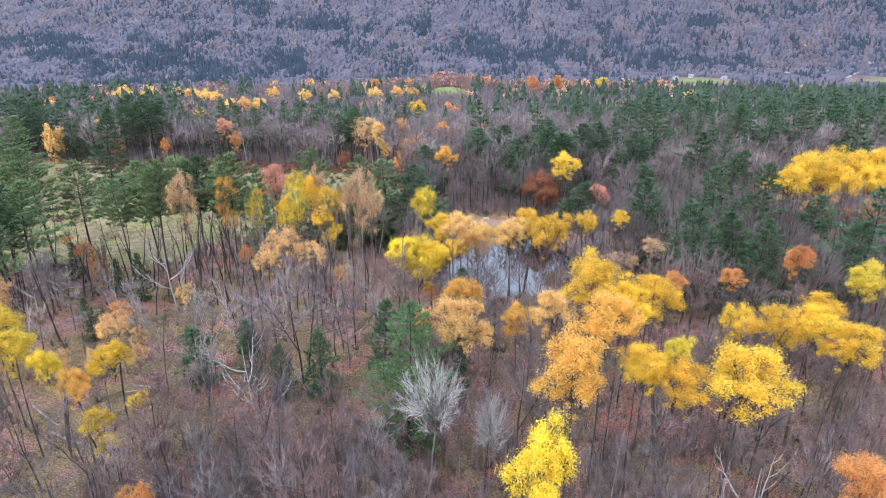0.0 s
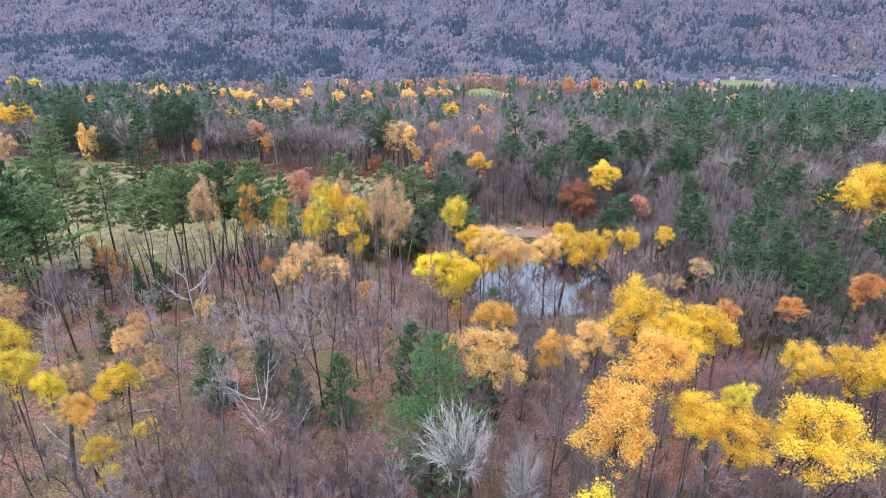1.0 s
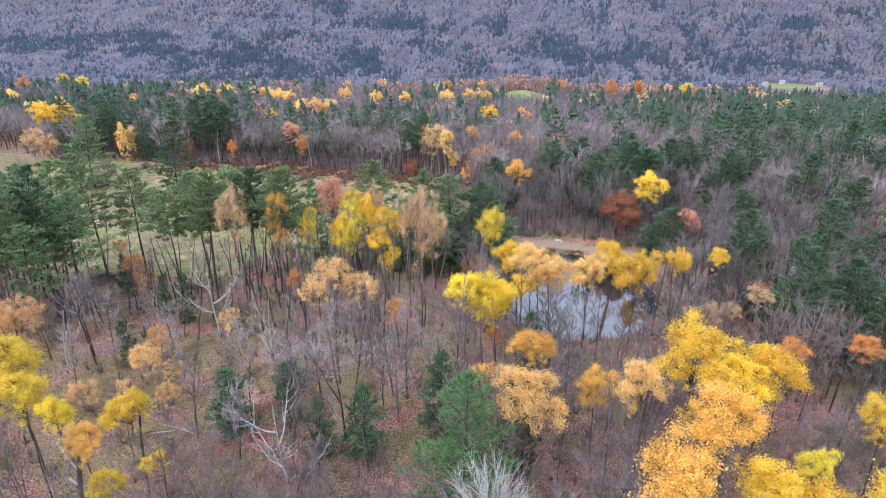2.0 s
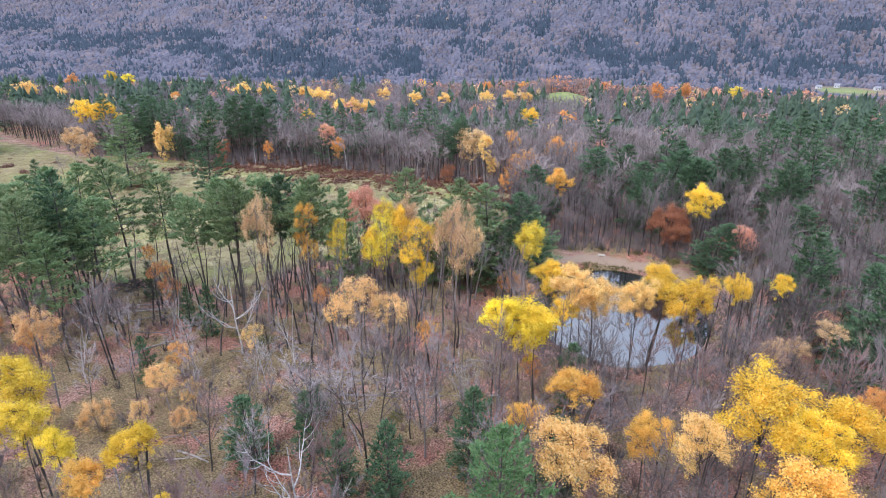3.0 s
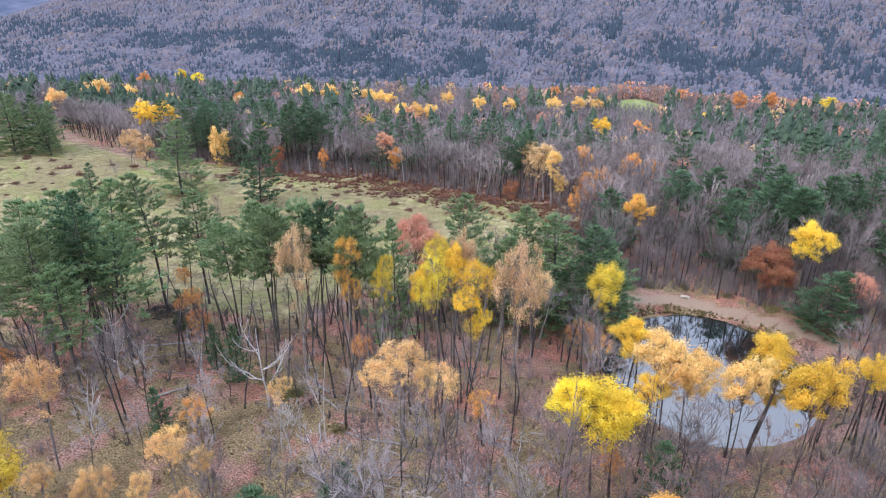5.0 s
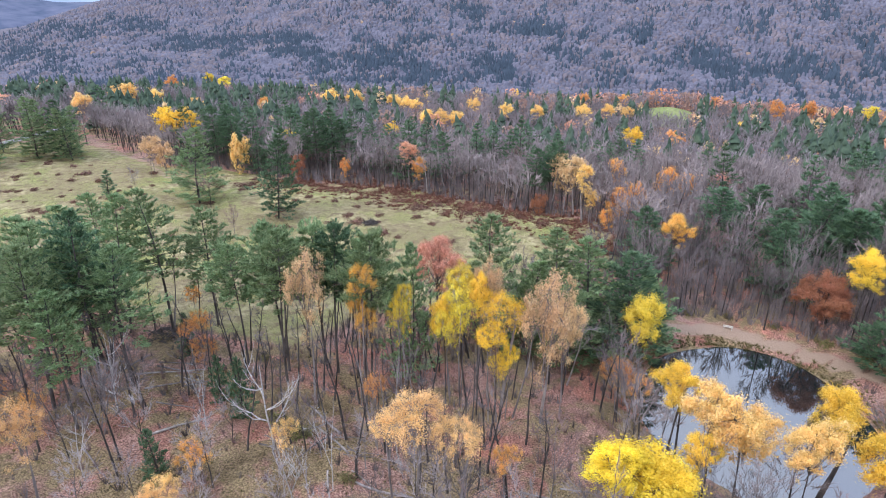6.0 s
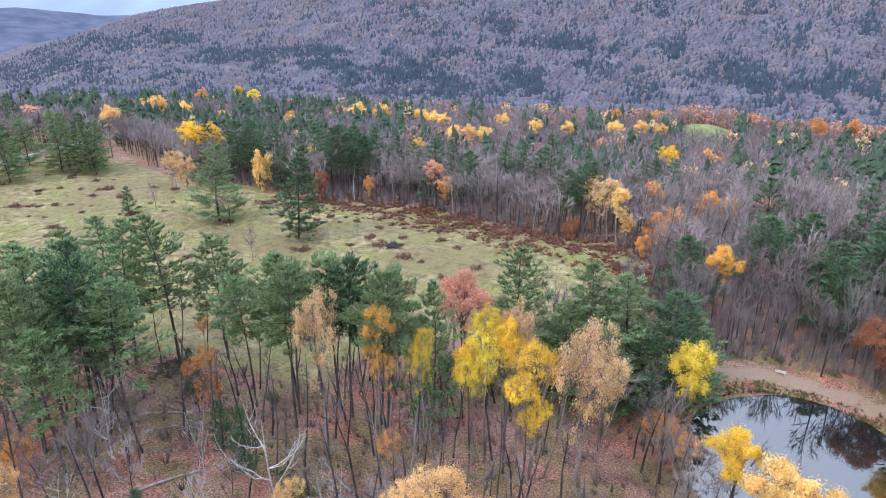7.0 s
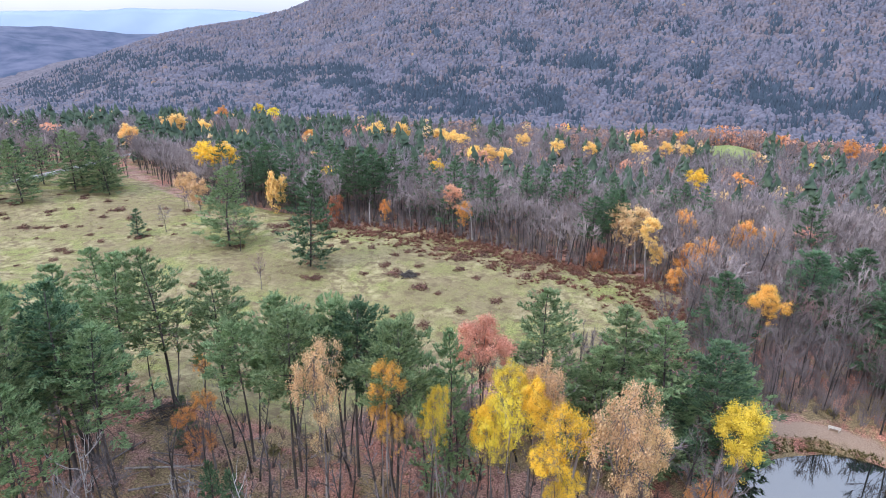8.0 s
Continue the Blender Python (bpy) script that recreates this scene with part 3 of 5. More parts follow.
def leafy_meshes(seed, bark, **shape):
    """Trunk (1 high), the frame of boughs and the leaves (both for a crown of radius 1)."""
    (v, t), lobes = leaf_crown(seed, **shape)
    r = np.random.RandomState(seed + 50)
    trunk, pts, _ = wobbly(r, (0, 0, -0.4), (r.normal() * 0.04, r.normal() * 0.04, 1), 19.0, 0.17, 0.05, 8, 0.04)
    trunk = np.array(trunk) / np.array([1, 1, 20, 1, 1, 1, 20, 1])
    rows, fine = [], []
    for k, (m, c) in enumerate(lobes):
        if k == 0 or np.abs(m - lobes[k - 1][0]).sum() > 1e-6:
            p = np.array([0, 0, -1.2 + 0.6 * r.uniform()])
            mid = (p + m) / 2 + r.normal(size=3) * 0.06
            rows += [(*p, 0.022, *mid, 0.017), (*mid, 0.017, *m, 0.011)]
        rows.append((*m, 0.010, *c, 0.004))
        for _ in range(4):
            q = c + r.normal(size=3) * 0.17 + np.array([0, 0, 0.06])
            fine.append((*(m + (c - m) * r.uniform(0.2, 1)), 0.006, *q, 0.0))
    return tri_mesh("trunk", *tubes(trunk, 6), [bark], True), tri_mesh("bough_frame", *joined([tubes(rows, 3), slivers(fine)]), [bark]), tri_mesh("crown", v, t, [LEAF["yellow"]])


def pine_parts(seed, height=22.0, low=0.45, radius=4.7, whorls=13, per=6, tufts=22, blades=4, size=0.75, slim=False, point=0.58):
    """A white pine: whorls of spreading limbs, each with upturned tufts of needles; few limbs low down."""
    r = np.random.RandomState(seed)
    trunk, pts, _ = wobbly(r, (0, 0, -0.4), (r.normal() * 0.03, r.normal() * 0.03, 1), height * 0.985 + 0.4, 0.24, 0.03, 8, 0.025)
    pts = np.array(pts)
    limbs, tips, ways, sizes = [], [], [], []
    for w in range(whorls):
        u = w / (whorls - 1)
        z = height * (low + (0.985 - low) * u)
        cx, cy = np.interp(z, pts[:, 2], pts[:, 0]), np.interp(z, pts[:, 2], pts[:, 1])
        profile = (1 - u) ** point * (0.75 + 0.25 * min(1, u / 0.15)) if slim else min(1.0, 1.3 * (1 - u) ** 0.6) * (0.65 + 0.35 * min(1, u / 0.2))
        reach = radius * profile * r.uniform(0.75, 1.12) + 0.3
        a0 = r.uniform(0, 6.283)
        for k in range(per):
            if r.uniform() < 0.1 * (1 - u):
                continue
            a = a0 + k * 6.283 / per + r.normal() * 0.25
            ln = reach * r.uniform(0.5, 1.3)
            rise = 0.55 * u + r.uniform(-0.12, 0.2)
            way = np.array([math.cos(a), math.sin(a), rise])
            way /= np.linalg.norm(way)
            p0 = np.array([cx, cy, min(z + r.normal() * 0.2, height * 0.975)])
            p1 = p0 + way * ln
            limbs.append((*p0, 0.05 * (1.1 - u), *p1, 0.012))
            m = max(2, int(tufts * (0.35 + 0.65 * ln / radius)))
            f = 0.25 + 0.75 * np.sqrt(r.uniform(0, 1, m))
            side = np.array([-math.sin(a), math.cos(a), 0.0])
            off = r.normal(size=m) * (0.22 * ln * (1.1 - f) + 0.2)
            tips.append(p0 + way * (ln * f)[:, None] + side * off[:, None] + np.array([0, 0, 1]) * (0.06 * np.abs(off) + r.normal(size=m) * 0.08)[:, None])
            wv = way[None] * 0.9 + side[None] * np.sign(off)[:, None] * 0.6 + np.array([[0, 0, 0.35]])
            ways.append(wv)
            sizes.append(np.full(m, size * (0.7 + 0.3 * (1 - u))))
    for _ in range(7):
        z = height * r.uniform(0.15, low)
        a, ln = r.uniform(0, 6.283), r.uniform(0.6, 2.2)
        p0 = np.array([np.interp(z, pts[:, 2], pts[:, 0]), np.interp(z, pts[:, 2], pts[:, 1]), z])
        limbs.append((*p0, 0.03, *(p0 + np.array([math.cos(a), math.sin(a), -0.1]) * ln), 0.008))
    c, wv, sz = np.concatenate(tips), np.concatenate(ways), np.concatenate(sizes)
    c, wv, sz = np.repeat(c, blades, 0), np.repeat(wv, blades, 0), np.repeat(sz, blades)
    wv = wv + r.normal(size=wv.shape) * np.array([0.55, 0.55, 0.32])
    wv /= np.linalg.norm(wv, axis=1)[:, None]
    sd = np.cross(wv, r.normal(size=wv.shape) * 0.4 + np.array([0, 0, 1.2]))
    sd /= np.linalg.norm(sd, axis=1)[:, None]
    ln = sz * r.uniform(0.6, 1.2, len(sz))
    start = c - wv * (ln * 0.35)[:, None]
    v = np.stack([start - sd * (ln * 0.17)[:, None], start + sd * (ln * 0.17)[:, None], c + wv * (ln * 0.65)[:, None]], 1).reshape(-1, 3)
    return trunk, limbs, (v, np.arange(len(v)).reshape(-1, 3))


def pine_meshes(seed, bark, needles, **shape):
    trunk, limbs, (v, t) = pine_parts(seed, **shape)
    return tri_mesh("trunk", *joined([tubes(trunk, 6), tubes(limbs, 3)]), [bark], True), tri_mesh("crown", v, t, [needles])


def plant(name, meshes, parts, x, y, sx, sz, label, category, group, mats=(None, None), turn=None, lean=(0, 0)):
    """One tree: an empty at its foot with a mesh for each part."""
    ob = new(name)
    ob.empty_display_size = 0.5
    a = (x * 37.7 + y * 91.3) % 360 if turn is None else turn
    ob.matrix_basis = pose(x, y, ground_z(x, y), lean[0], lean[1], a) @ Matrix.Diagonal((sx, sx, sz, 1))
    tagged(ob, label, category, group)
    for me, nm, mat in zip(meshes, parts, mats):
        part(nm, me, ob, mat)
    return ob


ROUND = [leafy_meshes(10 + k, BARK, bigs=6 + k % 3, subs=11, count=19000, size=0.0255, gap=-2.1) for k in range(6)]
THIN = [leafy_meshes(40 + k, BARK_GREY, bigs=8, subs=9, count=12500, size=0.025, gap=-0.75) for k in range(5)]
MID = [leafy_meshes(60 + k, BARK_GREY, bigs=5, subs=8, count=3000, size=0.068, gap=-2.4, loose=0.6) for k in range(4)]
PINE = [pine_meshes(100 + k, BARK, NEEDLES, low=0.42 + 0.04 * (k % 3), per=7, tufts=30, blades=5, size=0.72, radius=5.6, slim=True) for k in range(5)]
PINE_HIGH = [pine_meshes(110 + k, BARK, NEEDLES, low=0.56 + 0.03 * (k % 3), radius=6.0, whorls=11, per=8, tufts=32, blades=5, size=0.78, slim=True) for k in range(4)]
PINE_FULL = [pine_meshes(120 + k, BARK, NEEDLES, low=0.08, radius=6.2, whorls=19, per=7, tufts=25, blades=4, size=0.92, slim=True) for k in range(4)]
PINE_MID = [pine_meshes(140 + k, BARK, NEEDLES_DARK, low=0.12, radius=6.6, whorls=13, per=6, tufts=15, blades=3, size=1.2, slim=True, point=0.85) for k in range(5)]
HEMLOCK = [pine_meshes(160 + k, BARK, NEEDLES_DARK, height=10, low=0.06, radius=2.6, whorls=14, per=7, tufts=16, blades=4, size=0.62, slim=True) for k in range(2)]
GREEN_PINE = pine_meshes(170, BARK, NEEDLES_LIGHT, height=20, low=0.15, radius=5.4, whorls=16, per=8, tufts=26, blades=4, size=0.8)
BARE = [bare_meshes(200 + k, BARK_GREY if k % 2 else BARK, TWIG, height=17 + k % 3, limbs=21, subs=6, twigs=11, fork=k % 3 == 0) for k in range(6)]
SLENDER = [bare_meshes(220 + k, BARK_WOODS, TWIG, height=18, limbs=9, subs=3, twigs=6, spread=0.18, start=0.6, thick=0.19) for k in range(4)]


def broom_meshes(seed, height=16.0):
    """A pale tree whose fine limbs fan out into a round head."""
    r = np.random.RandomState(seed)
    trunk, pts, _ = wobbly(r, (0, 0, -0.4), (0.03, 0.02, 1), height * 0.7, 0.16, 0.07, 6, 0.04)
    pts = np.array(pts)
    limbs, twigs = [], []
    for _ in range(60):
        z = height * r.uniform(0.58, 0.695)
        p = np.array([np.interp(z, pts[:, 2], pts[:, 0]), np.interp(z, pts[:, 2], pts[:, 1]), z])
        n = r.normal(size=3)
        n[2] = max(n[2] + 0.25, -0.6)
        n /= np.linalg.norm(n)
        e = np.array([0, 0, height * 0.79]) + n * np.array([0.24, 0.24, 0.2]) * height * r.uniform(0.75, 1.0)
        m = (p + e) / 2 + r.normal(size=3) * 0.25
        limbs += [(*p, 0.05, *m, 0.03), (*m, 0.03, *e, 0.012)]
        for _ in range(26):
            s = m + (e - m) * r.uniform(0, 1)
            w = (e - m) / np.linalg.norm(e - m) + r.normal(size=3) * 0.5 + np.array([0, 0, 0.08])
            twigs.append((*s, 0.022, *(s + w * r.uniform(0.5, 1.4)), 0.0))
    return (tri_mesh("trunk", *joined([tubes(trunk, 6), tubes(limbs, 3)]), [BARK_GREY], True), tri_mesh("crown", *slivers(twigs), [TWIG_PALE]))


def candelabra_meshes(seed, height=17.0):
    """A dead birch: a short trunk and long limbs sweeping out and up, with a few side limbs."""
    r = np.random.RandomState(seed)
    trunk, pts, _ = wobbly(r, (0, 0, -0.4), (0.03, 0.02, 1), height * 0.92, 0.2, 0.04, 8, 0.04)
    rows, fine = list(trunk), []

    def sweep(p, a, length, r0, out, steps=6):
        way, line = np.array([math.cos(a), math.sin(a), 0.0]), [np.array(p, float)]
        for k in range(steps):
            u = (k + 0.5) / steps
            d = way * out * (1 - 0.55 * u) + np.array([0, 0, 0.45 + 0.75 * u]) + r.normal(size=3) * 0.12
            q = line[-1] + d / np.linalg.norm(d) * length / steps
            rows.append((*line[-1], r0 * (1 - 0.8 * k / steps), *q, r0 * (1 - 0.8 * (k + 1) / steps)))
            line.append(q)
        return line

    for k in range(8):
        base = pts[2 + k % 5]
        a = k * 2.4 + r.normal() * 0.3
        line = sweep(base, a, height * r.uniform(0.34, 0.6), 0.105, 1.0)
        for j in (2, 3, 4, 5):
            side = sweep(line[j], a + r.choice([-1, 1]) * r.uniform(0.5, 1.3), height * r.uniform(0.1, 0.22), 0.05, 0.9, 3)
            for _ in range(3):
                e = side[r.randint(1, 4)]
                fine.append((*e, 0.022, *(e + r.normal(size=3) * 0.35 + np.array([0, 0, 0.5])), 0.0))
    return tri_mesh("trunk", *tubes(rows, 5), [BARK_WHITE], True), tri_mesh("crown", *slivers(fine), [BARK_WHITE])


DEAD = [candelabra_meshes(250), *[bare_meshes(250 + k, BARK_WHITE, BARK_WHITE, 1.6, height=17, limbs=12, subs=4, twigs=3, spread=0.4, start=0.3, thick=0.15, fork=True) for k in range(1, 3)]]
PALE_ROUND = [broom_meshes(240 + k) for k in range(2)]
CROWN_PARTS, TWIG_PARTS = ("trunk", "crown"), ("trunk", "crown")

WORDS = {"lemon": "lemon-yellow autumn tree with a full leafy crown", "gold_green": "olive-gold autumn tree with a dense rounded crown", "yellow": "bright yellow autumn tree with a full rounded crown", "gold": "golden orange-yellow autumn tree with a clumpy crown",
         "orange": "small burnt orange tree with dry autumn leaves", "peach": "pale peach-coloured autumn tree with a soft thin crown",
         "tan": "tall tan-leaved tree with sparse fading leaves", "lime": "yellow-green autumn tree with a dense bright crown",
         "straw": "pale golden-yellow tree standing over bare woods", "red": "dark russet-red tree with heavy dry foliage", "rose": "rose-brown maple with thinning dusty leaves"}
ROOM = []  # x, y, radius already taken by a tree


def autumn(rows, colour, stock, group, tall=0.86):
    """rows: x, y, height of the crown's middle above sea level 0, width of the crown; tall: the crown's depth by its width."""
    for x, y, mid, w in rows:
        trunk, boughs, crown = stock[int(abs(x * 7 + y * 3)) % len(stock)]
        foot, deep = ground_z(x, y), tall * w
        h = mid + deep / 2 - foot
        ob = new("autumn_tree")
        ob.empty_display_size = 0.5
        ob.matrix_basis = pose(x, y, foot, 0, 0, (x * 37.7 + y * 91.3) % 360)
        tagged(ob, WORDS[colour], "tree", group)
        part("trunk", trunk, ob).matrix_basis = Matrix.Diagonal((min(h / 26, w / 8.5), min(h / 26, w / 8.5), h - deep * 0.4, 1))
        odd = 1 + 0.13 * math.sin(x * 3.1 + y * 1.7)
        at_crown = Matrix.Translation((0, 0, h - deep / 2)) @ Matrix.Diagonal((w * 0.5 * odd, w * 0.5 / odd, deep * 0.5, 1))
        part("bough_frame", boughs, ob).matrix_basis = at_crown
        part("crown", crown, ob, LEAF[colour]).matrix_basis = at_crown
        ROOM.append((x, y, w * 0.36))


NEAR_LEFT, STAND, BY_POND, RIGHT, EDGE, FAR = "yellow trees in the clearing", "autumn trees of the tall stand", "autumn trees round the pond", "yellow trees in the bare woods", "autumn trees at the meadow's edge", "autumn trees of the far woods"
autumn([(-46.3, 60.9, 15.6, 4.2), (-39.5, 63, 15.2, 4.7), (-35.2, 59.2, 11.9, 2.6), (-39.5, 57, 10.6, 3.4), (-37.5, 55.5, 9.0, 2.6)], "lemon", ROUND, NEAR_LEFT)
autumn([(-41.8, 58.4, 14.6, 4.2)], "gold", ROUND, NEAR_LEFT)
autumn([(-50.1, 61.3, 17.6, 5.0), (-56, 67.3, 17.1, 6.6)], "gold_green", ROUND, NEAR_LEFT)
autumn([(-48.4, 80.2, 9.8, 3.6), (-66.5, 81.4, 14.2, 5.0), (-44.5, 77, 6.5, 3.2), (-47.5, 84, 5.2, 3.2), (-52, 79, 4.6, 3.4)], "peach", THIN, NEAR_LEFT, 1.1)
autumn([(-53.1, 85.4, 5.4, 4.2), (-58.4, 78.7, 3.4, 4.6), (-46.2, 99.1, 5.0, 3.4), (-64.9, 77.5, 4, 3.6)], "peach", THIN, NEAR_LEFT, 1.05)
autumn([(-50, 113, 17.6, 5.9), (-26, 122.5, 16.6, 5.2)], "tan", THIN, STAND, 1.7)
autumn([(-23, 116.8, 8.4, 3.2)], "yellow", THIN, STAND, 1.1)
autumn([(-17.2, 119, 15.4, 7.4), (-14.8, 121.5, 13, 6)], "tan", THIN, STAND, 1.6)
autumn([(-42.2, 114.8, 18.9, 4.0), (-41.8, 115.1, 13.0, 3.0), (-43, 114.3, 15.8, 2.8)], "gold", THIN, STAND, 1.5)
autumn([(-22.8, 117.4, 15.6, 6.0), (-22, 117.8, 9.6, 3.2), (-24.2, 116.8, 12.4, 4.8)], "yellow", THIN, STAND, 1.1)
autumn([(-37.5, 116.6, 13.6, 3.6), (-36.9, 117, 16.6, 2.6)], "lime", THIN, STAND, 1.7)
autumn([(-29.2, 119, 16.4, 5.8), (-30.8, 119.4, 12.2, 5.4), (-29.4, 120.4, 19.2, 3.8)], "lime", THIN, STAND, 1.15)
autumn([(-32, 121, 12.2, 4.8), (-26.6, 119, 18.0, 3.8)], "yellow", ROUND, STAND, 1.4)
autumn([(-26, 92.4, 17.2, 6.6), (-21.6, 92.8, 15.4, 5.0), (-30, 95.5, 13.2, 4.0)], "peach", THIN, STAND, 0.85)
autumn([(-68.7, 112.7, 4.6, 3.6), (-71.3, 113, 7.2, 3.2), (-36.4, 105.5, 9.8, 3.2), (-88, 93, 6, 3.6), (-18, 99, 9, 3), (-79.6, 92, 5.6, 4.2), (-85.7, 130.8, 2.4, 3), (-75.5, 120.6, 4, 3.4), (-54.3, 92.1, 5, 4)], "orange", THIN, STAND, 1.1)
autumn([(-38, 135, 13.8, 7.4)], "rose", ROUND, STAND, 1.15)
autumn([(-29, 128, 13.5, 4.2)], "orange", THIN, STAND, 1.2)
autumn([(-3.7, 94.9, 13.4, 9.4), (-6.4, 93.6, 15.6, 5.6), (-1.6, 93.8, 15.0, 5.2)], "lemon", ROUND, BY_POND, 0.8)
autumn([(19.7, 105, 14.0, 7.8), (-0.2, 116.1, 11.4, 5.6), (27.3, 110, 14.4, 4.2), (34.3, 113.1, 14.1, 3.6), (1.7, 103.1, 11.7, 4.6)], "yellow", ROUND, BY_POND)
autumn([(3.4, 107, 13.4, 8.2), (6.8, 107.5, 12.4, 6.6), (12.2, 104.2, 14.2, 6.4)], "straw", ROUND, BY_POND, 0.85)
autumn([(16.3, 113, 13.0, 6.4)], "yellow", ROUND, BY_POND)
autumn([(-4.5, 135.7, 8.8, 7.0)], "lime", ROUND, BY_POND, 1.05)
autumn([(-7.2, 129, 3.2, 5.0), (-4, 128, 2.0, 4.0), (-2.2, 96, 6.5, 3.4)], "orange", THIN, BY_POND)
autumn([(26.8, 166.5, 3.0, 8.4), (29.4, 168, 0.8, 7.0)], "red", ROUND, BY_POND, 1.0)
autumn([(33.2, 165, 9.8, 8.0)], "yellow", ROUND, BY_POND)
autumn([(42, 160, 2.5, 7.5)], "rose", ROUND, BY_POND)
autumn([(0.5, 179, 8.8, 7.4)], "gold", ROUND, BY_POND, 0.72)
autumn([(2, 64.8, 19.2, 6.8), (14, 69.4, 18.4, 5.4)], "straw", ROUND, RIGHT)
autumn([(17.2, 57, 23.6, 6.6), (12.5, 49.5, 22.8, 7.6), (3, 80, 15.0, 5.4), (-2.5, 78.5, 11.5, 4.0), (10.5, 76, 13.0, 5.2)], "gold", ROUND, RIGHT)
autumn([(19, 70.4, 21.4, 7.8), (28.1, 75.2, 16.8, 7.4), (20.2, 53, 20.8, 5.2), (29.8, 50.9, 20.6, 7.8), (24, 53, 19.0, 5.6), (24.2, 71, 18.6, 5.6)], "yellow", ROUND, RIGHT)
autumn([(37, 67.6, 17.4, 4.8), (40.5, 64.2, 18.4, 6.4), (43.4, 62.8, 19.8, 5.4), (47.5, 61.5, 18.0, 6.2), (45.5, 66, 20.2, 4.6)], "yellow", ROUND, RIGHT)
autumn([(62, 82, 16, 6.5), (24.6, 55.5, 21.2, 3.2)], "lime", ROUND, RIGHT)
autumn([(7.4, 35.5, 23.4, 6.2)], "lemon", ROUND, RIGHT, 1.05)
autumn([(33, 80.4, 16.6, 3.8), (43.6, 84.6, 15.2, 3.6), (34.5, 38.5, 18.6, 6.0), (57, 91, 15.2, 4.4), (55.5, 88, 17.2, 4.0), (-32, 49, 7.0, 3.6)], "orange", ROUND, RIGHT)
autumn([(28.5, 95.8, 12.6, 4.0), (37, 101.4, 13.2, 3.6), (33, 100, 11.0, 3.4)], "tan", THIN, RIGHT)
autumn([(87, 149, 9.8, 9), (95, 156, 10.6, 10), (104, 161, 10.0, 10.5), (113, 159, 10.4, 11), (101, 151, 8.4, 10), (109, 152, 8.6, 9)], "yellow", ROUND, RIGHT, 0.95)
autumn([(90, 124, 11, 6.5), (84, 133, 8, 6)], "orange", ROUND, RIGHT)
autumn([(44, 119, 5.5, 4.4), (98, 146, 4, 6)], "rose", THIN, RIGHT)
autumn([(-107, 236.5, -2.6, 4.4), (-79.4, 237, -0.6, 5.0), (-12, 222, -1.4, 7.6), (-8.5, 225, 1.0, 5.0), (-15.4, 214, -4.0, 4.6), (-15.2, 236, 4.4, 5.0), (-1, 237, 0.8, 7.5), (6, 245, -1.0, 5.5), (9.5, 252, -3.0, 5.0)], "orange", MID, EDGE, 1.35)
autumn([(-83.4, 237.5, 4.2, 5.4), (15.5, 250, -1.5, 6.0)], "rose", MID, EDGE, 1.2)
autumn([(-148.5, 233.5, -0.8, 7.2)], "straw", MID, EDGE, 1.8)
autumn([(-31, 230, 4.3, 8), (-26, 226, 6.0, 7), (-172, 222, -0.1, 7), (-178, 223, 2.0, 6)], "tan", MID, EDGE, 1.2)
autumn([(-22.6, 217, 7.4, 5.2), (-20.8, 218.5, 1.0, 4.0)], "straw", MID, EDGE, 1.2)
autumn([(-123, 232, -3.0, 5), (-36, 223, -4.6, 4.0)], "red", MID, EDGE, 1.6)
autumn([(-193, 250, 5.7, 10), (-184, 250, 5.7, 10), (-188, 256, 3.5, 9), (-13.6, 353, -10.1, 9), (-148, 268, -1.8, 6), (-120, 310, -6.2, 8)], "yellow", MID, FAR)
# far rows use straw, not gold: the paler leaf colour carries distance haze
autumn([(-341, 371, -12.0, 12), (-364, 405, -15.4, 13), (-334, 396, -16.1, 12), (-216, 286, -1.5, 8), (-289, 385, -17.3, 10)], "straw", MID, FAR)
autumn([(-301, 308, -3.2, 11), (-310, 316, -5.6, 9)], "peach", MID, FAR)
autumn([(-232, 462, -20.9, 12), (-216, 466, -21.6, 13), (-186, 469, -23.0, 11), (-174, 463, -22.5, 11), (-164, 458, -22.2, 9), (-130, 385, -14.9, 9), (-122, 387, -14.1, 9), (-114, 389, -15.2, 9), (-125, 470, -21.3, 9), (-97, 443, -18.9, 9), (-78, 452, -20.7, 9), (-50, 467, -21.4, 10), (-36, 490, -24.4, 10), (-23, 489, -24.9, 9)], "straw", MID, FAR)
autumn([(75, 535, -25.2, 11), (98, 545, -25.9, 11), (-252, 404, -18.1, 8), (-410, 504, -26.0, 11), (-60, 560, -30.2, 9), (-30, 575, -31.3, 9), (40, 580, -31.6, 10)], "orange", MID, FAR, 1.15)
autumn([(140, 560, -27.5, 10), (-400, 560, -32.1, 12), (-440, 590, -34.2, 12)], "lime", MID, FAR)


def pines(rows, stock, label, group, height=22.0, width=8.6, mat=None):
    for x, y, h, w in rows:
        k = int(abs(x * 5 + y * 11)) % len(stock)
        coat = mat or (NEEDLES_DARK if stock is not HEMLOCK and int(abs(x * 3 + y * 7)) % 5 == 0 else None)
        plant("pine_tree", stock[k], CROWN_PARTS, x, y, w / width, h / height, label, "pine", group, (None, coat))
        ROOM.append((x, y, w * 0.42))


